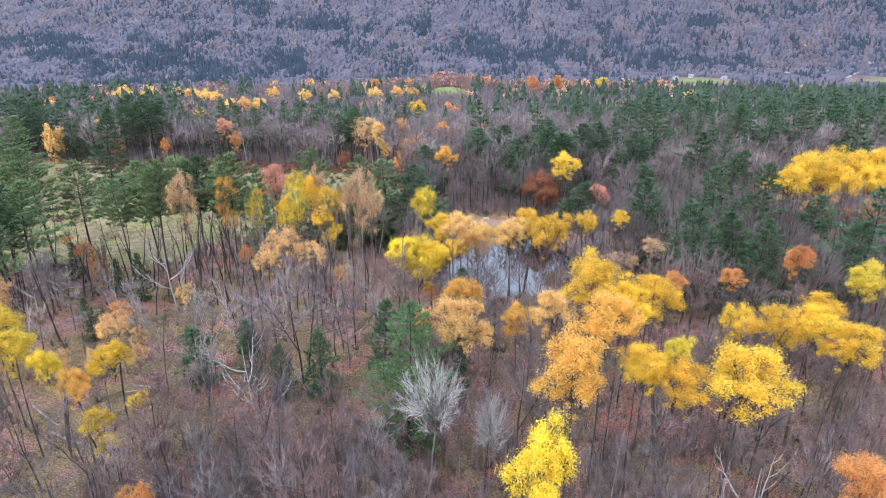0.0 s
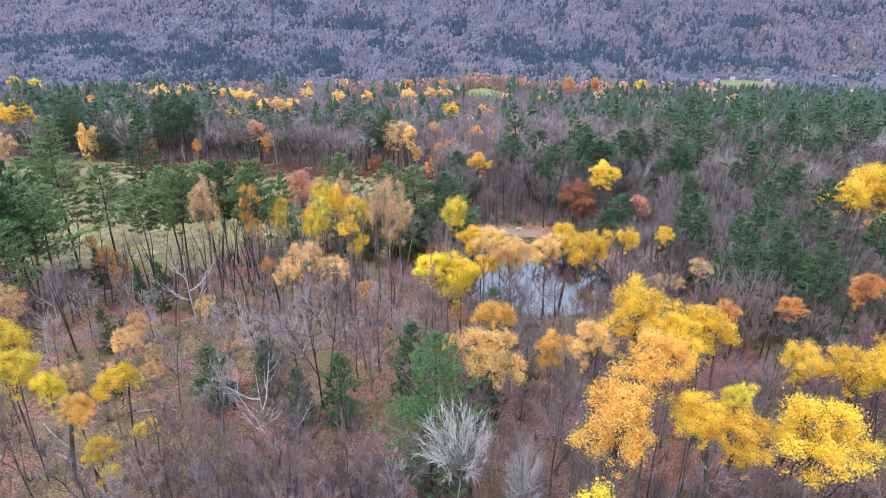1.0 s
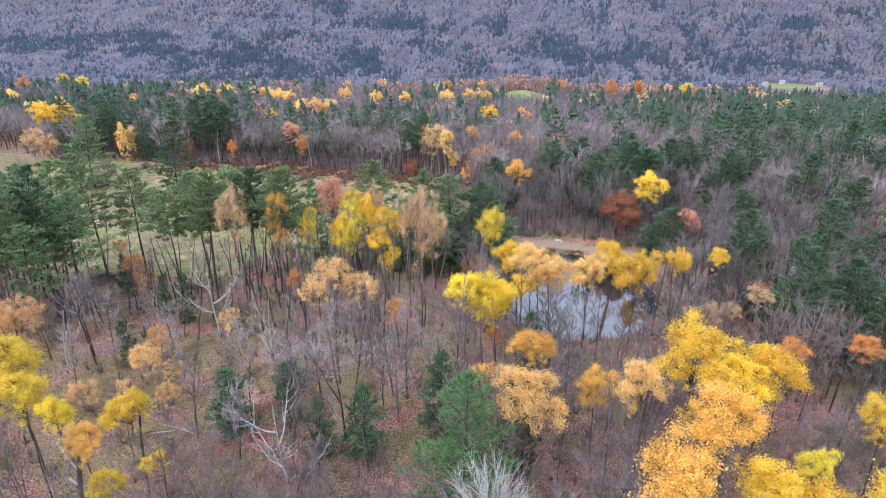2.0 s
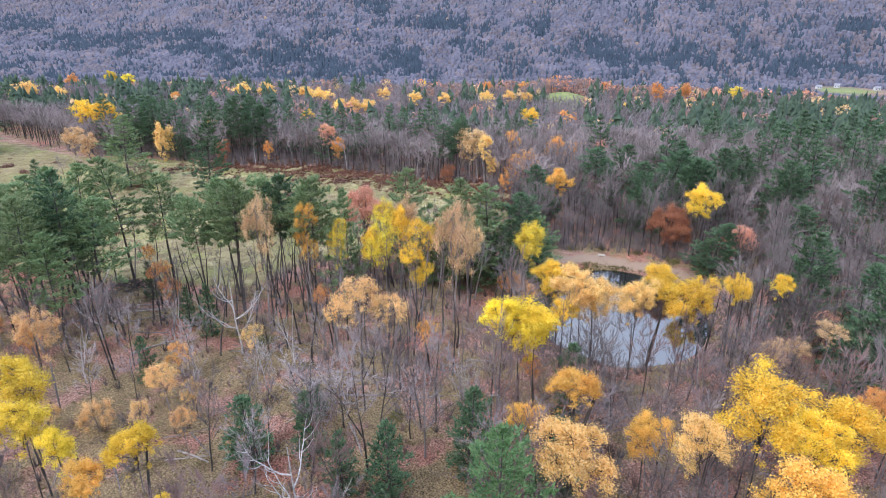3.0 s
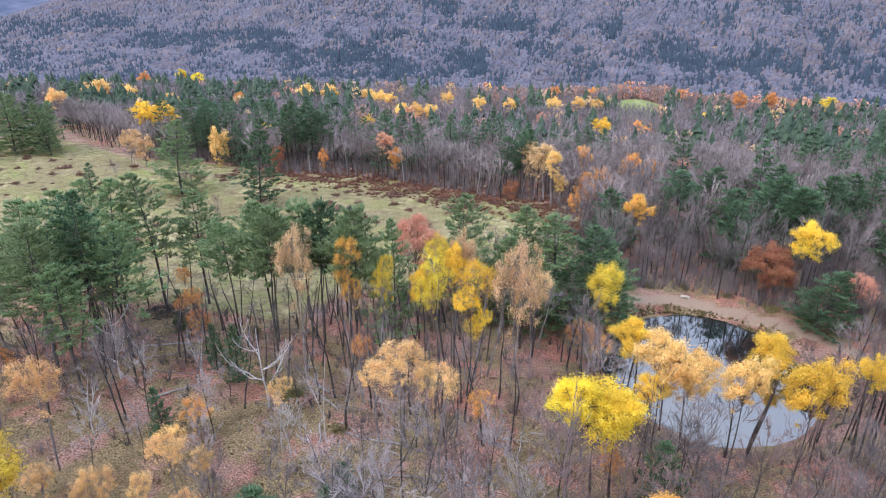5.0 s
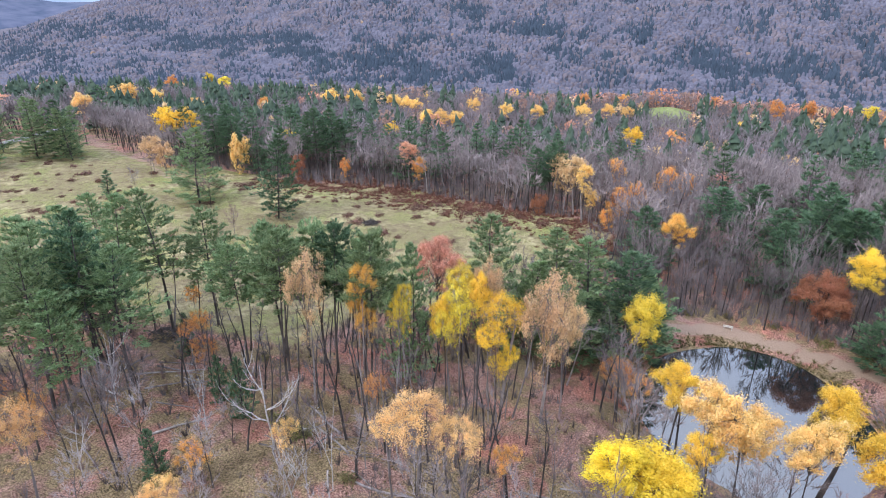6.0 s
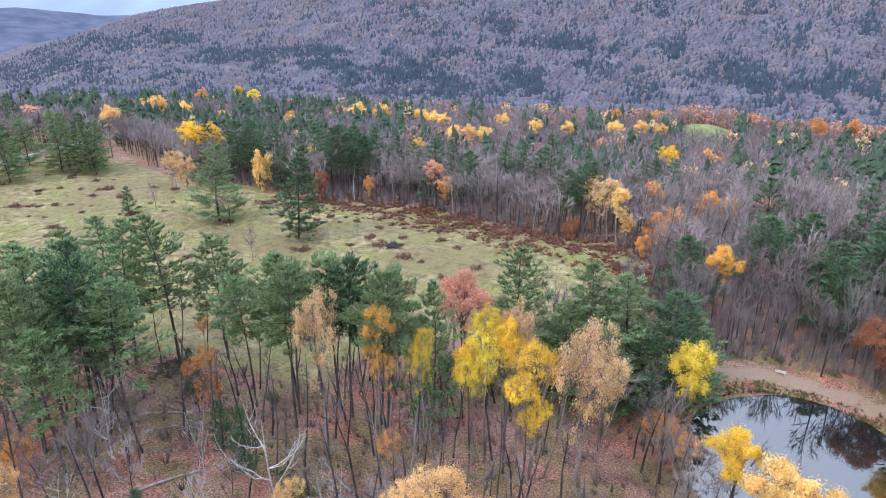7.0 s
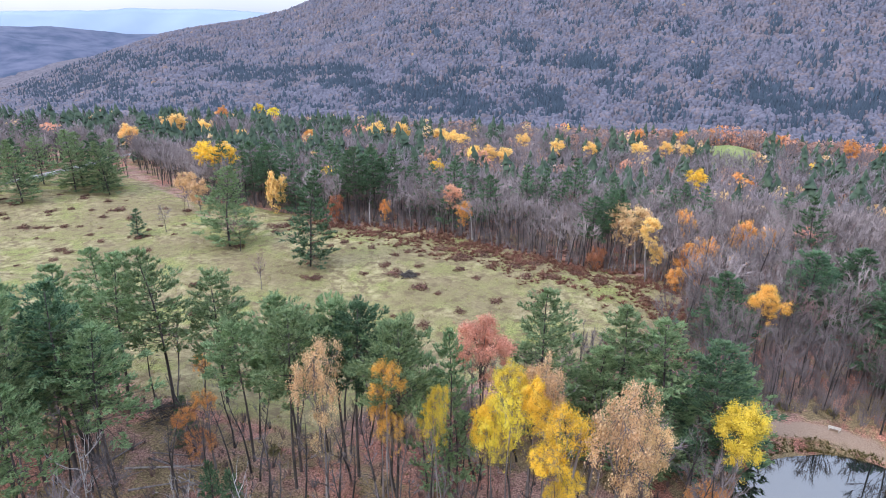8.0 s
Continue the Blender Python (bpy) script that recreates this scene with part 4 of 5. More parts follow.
TALL = "tall dark green white pine with a bare lower trunk"
GROVE = "pines at the meadow's near edge"
pines([(-92, 121, 26, 8.5), (-81, 104, 28, 9.5), (-83.8, 122.8, 27.5, 9), (-79.5, 129.3, 24, 9), (-86, 103, 26.5, 9), (-77, 106, 24, 9), (-84.5, 108.5, 23, 8.5), (-83, 97.5, 26, 9), (-90, 112, 24, 8), (-96, 108, 25, 9),
       (-99, 118, 24, 9), (-94, 98, 24, 9), (-103, 128, 24, 8), (-89, 90, 22, 8), (-76, 95, 21, 7)], PINE, TALL, GROVE, width=7.6)
pines([(-56.2, 115.5, 26, 7.5), (-61, 123, 25, 8), (-50.6, 121.7, 26, 8), (-42.6, 117, 27, 7.5), (-54, 124, 25, 8), (-46, 122, 25, 8), (-65, 118, 22, 7.5), (-58, 119, 24, 8)], PINE_HIGH, TALL, GROVE, width=8.0)
pines([(-38.5, 124, 23.5, 7)], PINE_FULL, "dark pine with a dense crown among autumn trees", GROVE)
pines([(-31.2, 143.8, 25, 11), (-24, 142, 17, 9), (-20.9, 148, 22, 12), (-12.8, 146, 21, 12), (-7.4, 147.5, 21, 12), (-16.5, 140.5, 16, 9), (-3, 154, 16, 9)], PINE_FULL, "broad blue-green pine standing beside the pond", "pines beside the pond")
pines([(-138, 197.5, 23, 14), (-107, 193, 27, 11)], PINE_FULL, "lone tall pine standing in the open meadow", "pines in the meadow")
pines([(-169.7, 193.5, 9, 5)], HEMLOCK, "small dark young pine in the meadow grass", "pines in the meadow", 10, 5)
pines([(-221, 227, 21, 9), (-229, 231, 24, 11), (-237, 225, 25, 12), (-243, 233, 23, 11), (-237, 204, 23, 11), (-251, 214, 21, 10), (-247, 197, 19, 9), (-259, 228, 20, 10), (-234, 238, 20, 10)], PINE_FULL, "dark green pine of the grove beside the lane", "pines by the lane")
pines([(35.2, 157.5, 13.5, 9.5), (24, 182, 17, 9.5), (58.4, 187, 21, 12), (42.8, 125, 21, 10), (44.8, 102, 19.5, 10), (60, 127.5, 22, 11), (67.6, 124, 24, 10), (56, 162, 18, 11), (53, 119, 17, 9), (56, 108, 18, 10), (55, 99, 18, 9),
       (76, 119, 19, 10), (69, 99, 18, 9), (74, 179, 22, 12), (79, 167, 20, 12), (37, 192, 19, 11), (52, 207, 20, 11), (24, 195, 17, 12), (-4.8, 189, 15.5, 11), (11.5, 204, 18, 13), (17, 211, 18, 12), (31, 201, 20, 13), (39, 197, 19, 13), (47, 203, 21, 13), (36, 211, 20, 12)], PINE_FULL, "broad dark green pine rising over bare grey trees", "pines of the eastern woods", mat=NEEDLES_DARK)
pines([(-163, 240, 24, 9), (-155, 240, 25, 10), (-159, 244, 22, 9), (-125, 241, 24, 10), (-119, 238.5, 26, 10), (-114, 241, 25, 10), (-109.5, 244, 22, 9), (-72, 240, 21, 8), (-38.5, 228, 20, 9), (-33, 229.5, 22, 9), (-35, 235, 21, 9)], PINE,
      "tall dark pine standing at the edge of the bare woods", "pines at the meadow's far edge", mat=NEEDLES_DARK)
pines([(-61, 266, 21, 10), (-52, 270, 25, 10), (-57, 273, 20, 9), (-40, 281, 19, 11), (-25, 276, 18, 11), (-20, 279, 17, 9), (-88, 268, 20, 10), (-97, 274, 22, 11), (-140, 262, 21, 10), (-131, 268, 22, 10)], PINE_MID,
      "dark green pine rising out of bare grey woods", "pines of the woods")
GREEN_AT = (-4.3, 61.5)
plant("pine_tree", GREEN_PINE, CROWN_PARTS, *GREEN_AT, 0.9, 1.08, "bushy fresh green pine among bare trees in the clearing", "pine", "")
ROOM.append((*GREEN_AT, 4.0))
pines([(-17, 73.5, 11, 5), (-35.5, 76.5, 10, 6), (-29, 79.5, 10, 4), (-23, 74, 9, 4), (-8.5, 79, 13, 6), (-31, 87.2, 5, 3), (1.5, 73, 14, 5.5), (3.5, 93, 12, 5), (-59, 91, 8, 3.4), (-56.5, 104.5, 10, 3.6), (-30.9, 86.4, 6, 3.4), (-75.9, 117, 8, 3.2), (-62, 107, 8, 3)],
      HEMLOCK, "small dark hemlock with branches down to the ground", "small evergreens in the clearing", 10, 5)

for k, (x, y, h, w, label) in enumerate([(-1.3, 51.5, 21, 8.5, "pale whitish tree with a round crown of fine twigs"), (5.0, 50.0, 18, 5, "pale whitish tree with a round crown of fine twigs")]):
    plant("pale_tree", PALE_ROUND[k], TWIG_PARTS, x, y, w / 9.5, h / 16, label, "tree", "pale bare trees")
    ROOM.append((x, y, w * 0.4))
for k, (x, y, h, w) in enumerate([(-24, 65.5, 15.5, 7.4), (-10.6, 87, 15.5, 4.5), (-38, 96, 14, 4), (27, 40, 20, 6), (19, 40, 17, 5), (-60, 101, 13, 4), (-74, 100, 14, 5), (-40.6, 91.7, 13, 4.5), (-42.4, 92.6, 9, 3.5), (-48.6, 100, 15, 7), (-67.8, 88.2, 12, 5)]):
    plant("dead_birch", DEAD[k % 3], TWIG_PARTS, x, y, w / 8, h / 17, "dead white birch with broken bare limbs", "dead tree", "dead birches")
    ROOM.append((x, y, 1.6))

for k, (x, y, h) in enumerate([(-112, 235, 15), (-98, 237, 17), (-88, 236, 14), (-76, 235, 18), (-69, 234, 16), (-57, 232, 17), (-48, 228, 15), (-41, 226, 18), (-33, 224.5, 17), (-29, 225, 13), (-19, 221, 16), (-12, 222, 17), (-7, 216, 15), (-131, 236, 16)]):
    plant("birch_tree", SLENDER[k % len(SLENDER)], TWIG_PARTS, x, y, h / 19, h / 18, "slender white birch at the edge of the bare woods", "tree", "birches at the meadow's edge", (BARK_WHITE if k % 3 == 0 else BARK_GREY, None), lean=((k * 5) % 5 - 2, (k * 3) % 5 - 2))
    ROOM.append((x, y, 1.0))

for x, y, h, twig, label in ((-132, 195, 12, TWIG_RED, "reddish leafless tree beside a meadow pine"), (-109, 175, 10, TWIG_RED, "reddish leafless tree over a heap of stones"), (-164, 199, 9, TWIG_LILAC, "small grey leafless tree in the meadow grass"),
                             (-174, 217, 10, TWIG, "grey leafless tree beside the meadow track"), (-168, 222, 8, TWIG_RED, "small reddish leafless tree beside the meadow track")):
    plant("bare_tree", BARE[int(-x) % len(BARE)], TWIG_PARTS, x, y, h / 17, h / 18, label, "tree", "bare trees of the meadow", (None, twig))
    ROOM.append((x, y, 2.0))

CLEARING = [(-20.7, 77.2, 21), (-14.5, 88.4, 17), (-39.7, 74.3, 14), (-41.5, 88, 10), (-31.2, 84.3, 13), (-21, 94.6, 15), (-24.6, 88.8, 16), (-47.2, 84, 11), (-35, 80.5, 11), (-27.5, 80, 12),
            (-52, 92, 11), (-44.5, 101, 10), (-58, 86, 10), (-64, 94, 12), (-70.5, 101, 12), (-36, 101, 10), (-17, 84, 12), (-30.5, 91, 9), (-55, 100, 9), (-62, 82, 11), (-72, 90, 12), (-10.1, 84, 13), (-33, 72, 12), (-26, 98, 12)]
for k, (x, y, h) in enumerate(CLEARING):
    plant("bare_tree", BARE[k % len(BARE)], TWIG_PARTS, x, y, h / 17 * (0.8 + 0.05 * (k % 6)), h / 18, "leafless tree with dark trunk and pale lilac-grey twigs", "tree", "bare trees of the clearing",
          (BARK if k % 3 else None, (TWIG_LILAC, TWIG_PALE_GREY, TWIG)[k % 3]), lean=((k * 7) % 9 - 4, (k * 5) % 9 - 4))
    ROOM.append((x, y, 1.8))

# ---- the woods between ----
r = np.random.RandomState(77)


def candidates(x0, x1, y0, y1, step):
    xs, ys = np.meshgrid(np.arange(x0, x1, step), np.arange(y0, y1, step))
    x, y = xs.ravel() + r.uniform(-0.48, 0.48, xs.size) * step, ys.ravel() + r.uniform(-0.48, 0.48, xs.size) * step
    keep = np.zeros(x.shape, bool)
    for cx, cy, turn in ((0, 0, 0), (-3, 29, 13), (-14, 63, 23)):  # the parts of the woods that the flight looks over
        cx, cy = cx + 28 * math.sin(radians(turn)), cy - 28 * math.cos(radians(turn))
        off = np.degrees(np.arctan2(x - cx, y - cy)) + turn
        keep |= np.abs(off) < 38
    return x[keep], y[keep]


def free(x, y, gap=0.0):
    ok = np.ones(x.shape, bool)
    for cx, cy, q in ROOM:
        ok &= np.hypot(x - cx, y - cy) > q + gap
    return ok


def open_land(x, y):
    """Where no tree of the woods stands."""
    e = pond_ring(x, y)
    o = (meadow_at(x, y) > 0.45) | (e < 1.12) | (to_line(x, y, DAM) < 3.2) | (to_line(x, y, LANE) < 6) | (to_line(x, y, TRACK) < 4)
    return o | (np.hypot((x - 5) / 17, (y - 537) / 27) < 1)


def bare_share(x, y):
    p = np.full(x.shape, 0.92)
    p = np.where((x < -6) & (y < 100), 0.22, p)
    p = np.where((x < -20) & (x > -62) & (y > 70) & (y < 100), 0.16, p)
    p = np.where((x < -8) & (y >= 92) & (y < 135), 0.05, p)
    p = np.where((x < -8) & (x > -62) & (y >= 128) & (y < 186), 0.22, p)
    p = np.where((x < 0) & (x > -36) & (y < 62), 0.85, p)
    p = np.where((x < -34) & (y < 60), 0.75, p)
    return p


def pine_share(x, y):
    p = np.full(x.shape, 0.02)
    p = np.where((x > 40) & (y > 95), 0.07, p)
    p = np.where((x > 22 + 0.25 * (y - 190)) & (y > 178), 0.34, p)
    p = np.where((x > 70 + 0.3 * (y - 230)) & (y > 215), 0.66, p)
    p = np.where((x < 22) & (y > 228), 0.15, p)
    p = np.where((x < -60) & (y > 236), 0.24, p)
    p = np.where((x < -215) & (y > 290), 0.26, p)
    p = np.where((y > 300) & (x < 22 + 0.25 * (y - 190)) & (x > -215), 0.10, p)
    p = np.where((x < -190) & (y < 330), 0.05, p)
    p = np.where(y > 545, 0.07, p)
    clump = lumps(x, y, 70, 21)
    return np.clip(p * (1 + 2.2 * clump * (p < 0.4)), 0, 0.95) * np.where(p < 0.05, 0, 1)


# pines of the middle distance, one by one
x, y = candidates(-330, 280, 90, 310, 8.2)
ok = ~open_land(x, y) & free(x, y, 1.5) & (r.uniform(size=x.shape) < pine_share(x, y) * 0.95)
for px, py in list(zip(x[ok], y[ok]))[:300]:
    h = 14 + 12 * r.uniform() ** 1.2
    pines([(float(px), float(py), h, h * r.uniform(0.42, 0.58))], PINE_MID, "dark green pine among bare autumn woods", "pines of the woods")
    ROOM[-1] = (float(px), float(py), 3.0)

# slender trunks of the stand and under the pines
x, y = candidates(-100, -8, 100, 134, 3.0)
ok = ~open_land(x, y) & (r.uniform(size=x.shape) < np.where(x > -54, 0.36, 0.20)) & (pond_ring(x, y) > 1.2)
for k, (sx, sy) in enumerate(zip(x[ok], y[ok])):
    plant("slender_tree", SLENDER[k % len(SLENDER)], TWIG_PARTS, float(sx), float(sy), r.uniform(0.75, 1.05), r.uniform(12, 20) / 18, "slender dark leafless trunk with few branches at the top", "tree",
          "slender trunks of the stand", (BARK_GREY if k % 6 == 0 else None, None), lean=(r.normal() * 2.0, r.normal() * 2.0))
    ROOM.append((float(sx), float(sy), 0.8))

# leafless trees: the nearest ones singly, those behind joined
x, y = candidates(-330, 230, 26, 300, 4.2)
ok = ~open_land(x, y) & free(x, y, 0.3) & (r.uniform(size=x.shape) < bare_share(x, y) * np.where(np.hypot((x - 12) / 15, (y - 112) / 12) < 1, 0.2, 1))
x, y = x[ok], y[ok]
order = np.argsort(np.hypot(x + 10, y - 30) + np.where(y < 34, 500, 0))
x, y = x[order], y[order]
for k in range(min(260, len(x))):
    plant("bare_tree", BARE[k % len(BARE)], TWIG_PARTS, float(x[k]), float(y[k]), r.uniform(0.55, 0.95), r.uniform(9, 18) / 18, "leafless grey tree with fine branching twigs", "tree",
          "bare trees of the near woods", (None, TWIG_RED if k % 5 in (0, 2) else TWIG_LILAC if k % 3 == 1 else None), lean=(r.normal() * 2.5, r.normal() * 2.5))


def bare_template(seed, limbs, twigs, width, spread=0.2, start=0.36):
    """Stem and twigs, apart, of a tree 1 high whose limbs climb into a rounded head of fine twigs."""
    q = np.random.RandomState(seed)
    bend = q.normal(size=2) * 0.02
    stem = [(0, 0, -0.02, 0.0105, *bend, 0.45, 0.0075), (*bend, 0.45, 0.0075, *(bend * 2.2), 0.86, 0.002)]
    rows = []
    for k in range(limbs):
        z0 = start + (0.72 - start) * k / limbs
        a, wide = k * 2.4 + q.normal() * 0.4, spread * q.uniform(0.35, 1.0)
        z1 = z0 + (1.0 - 0.32 * (wide / spread) ** 2 - z0) * q.uniform(0.6, 1.0)
        p = np.array([*(bend * 2 * z0), z0])
        e = np.array([wide * math.cos(a), wide * math.sin(a), z1])
        m = p * 0.5 + e * 0.5 + np.array([math.cos(a), math.sin(a), 0]) * wide * 0.16
        rows += [(*p, width * 1.2, *m, 0), (*(p * 0.1 + m * 0.9), width, *e, 0)]
        for _ in range(twigs):
            s = m + (e - m) * q.uniform(-0.1, 1)
            w = (e - m) / np.linalg.norm(e - m) + q.normal(size=3) * 0.55 + np.array([0, 0, 0.3])
            rows.append((*s, width * 0.8, *(s + w / np.linalg.norm(w) * q.uniform(0.05, 0.13)), 0))
    return tubes(stem, 3), slivers(rows)


def bare_woods(templates, rows, mat, label, seed):
    scattered("woods_stems", [a for a, _ in templates], rows, BARK_WOODS, "grey trunks standing close in leafless woods", "woods", seed=seed)
    scattered("bare_woods", [c for _, c in templates], rows, mat, label, "woods", seed=seed)


def sheet_z(x, y):
    """Height of the ground's own triangles, which grow large far away."""
    z = verts_z
    i, j = np.clip(np.searchsorted(gx, x) - 1, 0, len(gx) - 2), np.clip(np.searchsorted(gy, y) - 1, 0, len(gy) - 2)
    u, v = (x - gx[i]) / (gx[i + 1] - gx[i]), (y - gy[j]) / (gy[j + 1] - gy[j])
    a, c, d, e = z[j, i], z[j, i + 1], z[j + 1, i + 1], z[j + 1, i]
    return np.where(u > v, a + u * (c - a) + v * (d - c), a + v * (e - a) + u * (d - e))


def rows_of(x, y, lo, hi, ratio):
    h = r.uniform(lo, hi, len(x))
    return np.stack([x, y, np.where(np.hypot(x, y) > 550, sheet_z(x, y), land(x, y)) - 0.2, h * ratio * r.uniform(0.8, 1.25, len(x)), h], 1)


FINE = [bare_template(300 + k, 17, 22, 0.0027, 0.22) for k in range(5)]
MIDDLE = [bare_template(310 + k, 15, 19, 0.0044, 0.23) for k in range(5)]
xm, ym = x[260:], y[260:]
red = r.uniform(size=len(xm)) < 0.1
close = np.hypot(xm + 10, ym - 30) < 165
bare_woods(FINE, rows_of(xm[close & ~red], ym[close & ~red], 10, 19, 1.0), TWIG_WOODS, "dense grey leafless woods round the pond", 9)
bare_woods(MIDDLE, rows_of(xm[~close & ~red], ym[~close & ~red], 11, 19, 1.0), TWIG_WOODS, "dense grey leafless woods behind the meadow", 1)
bare_woods(MIDDLE, rows_of(xm[red], ym[red], 9, 16, 1.0), TWIG_RED, "reddish-brown leafless trees scattered through grey woods", 2)

# far woods on the plateau
x, y = candidates(-620, 420, 296, 690, 6.4)
keep = (np.hypot(x, y) < 720) & ~open_land(x, y) & free(x, y, 1.0)
x, y = x[keep], y[keep]
green = r.uniform(size=x.shape) < pine_share(x, y) * 0.8
band = np.clip(1.3 - np.hypot((x - 60) / 170, (y - 615) / 55), 0, 1)  # maples not yet bare, behind the far field
leafy = ~green & (r.uniform(size=x.shape) < 0.03 + 0.03 * (y > 480) + 0.7 * band)
bare = ~green & ~leafy
FAR_TREE = [bare_template(320 + k, 10, 7, 0.0105, 0.26, 0.34) for k in range(4)]
bare_woods(FAR_TREE, rows_of(x[bare], y[bare], 11, 17, 1.1), TWIG_FAR_HAZED, "far grey leafless woods on the plateau", 3)


def tiers_template(seed, rings, sides, rag=0.3):
    """Ragged rings joined to a skin and closed by a tip. rings: height and radius of each."""
    q = np.random.RandomState(seed)
    v, t = [], []
    for k, (z, rad) in enumerate(rings):
        for j in range(sides):
            a = (j + 0.5 * (k % 2) + q.uniform(-0.25, 0.25)) * math.tau / sides
            s = rad * q.uniform(1 - rag, 1 + rag)
            v.append((s * math.cos(a), s * math.sin(a), z + q.uniform(-0.05, 0.05)))
            if k:
                o, m = (k - 1) * sides, (j + 1) % sides
                t += [(o + j, o + m, o + sides + m), (o + j, o + sides + m, o + sides + j)]
    o = (len(rings) - 1) * sides
    v.append((q.uniform(-0.04, 0.04), q.uniform(-0.04, 0.04), 1.0))
    t += [(o + j, o + (j + 1) % sides, len(v) - 1) for j in range(sides)]
    return np.array(v), np.array(t)


def conifer_template(seed):
    """Overlapping ragged skirts on a stem."""
    q = np.random.RandomState(seed)
    pieces = [tubes([(0, 0, -0.02, 0.012, 0, 0, 0.8, 0.004)], 3)]
    for k in range(8):
        z0, z1, rad = 0.10 + 0.105 * k, 0.42 + 0.085 * k, 0.25 * (1 - 0.112 * k)
        v, t = tiers_template(seed + k, [(0, rad)], 9, 0.5)
        v[:, 2] = np.where(v[:, 2] > 0.9, z1, z0 + v[:, 2])
        v[:, :2] += q.normal(size=2) * 0.015
        pieces.append((v, t))
    return joined(pieces)


CONIFER = [conifer_template(340 + 10 * k) for k in range(4)]
scattered("pine_woods", CONIFER, rows_of(x[green], y[green], 12, 23, 1.0), NEEDLES_FAR, "far dark green pines between bare woods", "woods", seed=4)


def puff_template(seed, count, size):
    (v, t), _ = leaf_crown(seed, 5, 4, count, size, loose=0.6)
    return v * np.array([0.3, 0.3, 0.3]) + np.array([0, 0, 0.7]), t


PUFF = [puff_template(360 + k, 80, 0.2) for k in range(4)]
tone = r.uniform(size=x.shape)
tone = np.where(band > 0.2, 0.3 + 0.66 * tone, tone)
for lo, hi, mat, label in ((0, 0.3, LEAF["tan"], "faded tan crowns in the far woods"), (0.3, 0.78, LEAF["dusty"], "dusty brown crowns in the far woods"), (0.78, 0.93, LEAF["rose"], "rosy brown crowns in the far woods"), (0.93, 0.98, LEAF["orange"], "orange crowns in the far woods"), (0.98, 1.0, LEAF["gold"], "gold crowns in the far woods")):
    pick = leafy & (tone >= lo) & (tone < hi)
    scattered("autumn_woods", PUFF, rows_of(x[pick], y[pick], 10, 17, 1.0), mat, label, "woods", seed=5)

# valley and mountain woods
area = []
for s0, s1, step in ((-460, -220, 8.5), (-220, 0, 6.5), (0, 260, 5.0), (260, 560, 6.4), (560, 1250, 9.0)):
    for s in np.arange(s0, s1, step):
        bs = np.arange(-66, 42, math.degrees(step / (1480 + s)))
        bs = bs + r.uniform(-0.45, 0.45, len(bs)) * math.degrees(step / 1250)
        dd = np.interp(bs, [-60, 0, 10, 20, 34, 45], [1150, 1150, 1190, 1330, 1560, 1650]) + s + r.uniform(-0.45, 0.45, len(bs)) * step
        if s > 560:
            bs, dd = bs[bs < -24], dd[bs < -24]
        area.append(np.stack([dd * np.sin(np.radians(bs)), dd * np.cos(np.radians(bs))], 1))
area = np.concatenate(area)
area = area[(np.hypot(area[:, 0], area[:, 1]) < 2400) & (np.hypot(area[:, 0], area[:, 1]) > 1060)]
x, y = area[:, 0], area[:, 1]
clear = (np.hypot((x - 455) / 68, (y - 1120) / 60) < 1) | (np.hypot((x - 775) / 55, (y - 1140) / 55) < 1) | (to_line(x, y, [(690, 1100), (740, 1150), (800, 1230), (870, 1330)]) < 9)
x, y = x[~clear], y[~clear]
d = np.hypot(x, y)
bearing = np.degrees(np.arctan2(x, y))
rise = np.degrees(np.arctan2(sheet_z(x, y) - 57, d))
# stands of conifers: bearing, rise, half width and half height, in degrees
STANDS = [(-24.2, -6.1, 3.4, 1.2), (-20.9, -7.0, 3.1, 0.9), (-14.9, -6.8, 3.1, 1.1), (-15.4, -2.5, 1.3, 0.6), (-10.6, -3.7, 2.6, 0.6), (-1.8, -3.8, 0.8, 0.9), (-19.9, -4.6, 2.1, 0.5), (-31.8, -4.4, 2.6, 0.6),
          (-18.7, -7.7, 9.3, 0.4), (4.4, -5.7, 2.6, 1.1), (8.3, -6.0, 3.3, 1.0), (14.8, -6.1, 3.3, 1.1), (19.5, -6.3, 3.1, 0.8), (23.5, -6.3, 2.1, 0.5), (27.2, -2.4, 2.6, 0.7), (32.7, -2.4, 1.6, 0.7),
          (21.9, -3.3, 2.1, 0.5), (17.8, -3.6, 1.6, 0.7), (32.2, -4.9, 2.1, 0.9), (-52.6, -4.5, 4.6, 1.3), (-48.0, -3.6, 3.2, 0.8), (-43.1, -3.2, 2.6, 0.8), (-37.9, -4.7, 3.4, 0.6), (-31.0, -5.5, 2.1, 0.5)]
stand = np.zeros_like(x)
for sb, se, hb, he in STANDS:
    stand = np.maximum(stand, 1.35 - np.hypot((bearing - sb) / hb, (rise - se) / he))
rough = 0.55 * lumps(x, y, 150, 32) + 0.45 * lumps(x, y, 60, 33) + 0.3 * lumps(x, y, 28, 35)
low_slope = np.interp(d, [690, 1050, 1200, 1420, 1700, 2000, 2400], [-0.6, 0.0, 0.25, 0.1, -0.15, -0.35, -0.6])
conifer = 1.25 * np.clip(stand, -0.1, 0.75) + 1.15 * rough + low_slope + r.normal(size=x.shape) * 0.5 > 0.86
brown = ~conifer & (0.9 * lumps(x, y, 230, 34) + 0.5 * lumps(x, y, 70, 36) + np.interp(d, [1150, 1400, 2000], [-0.25, 0.15, 0.4]) + r.normal(size=x.shape) * 0.75 > 0.4)
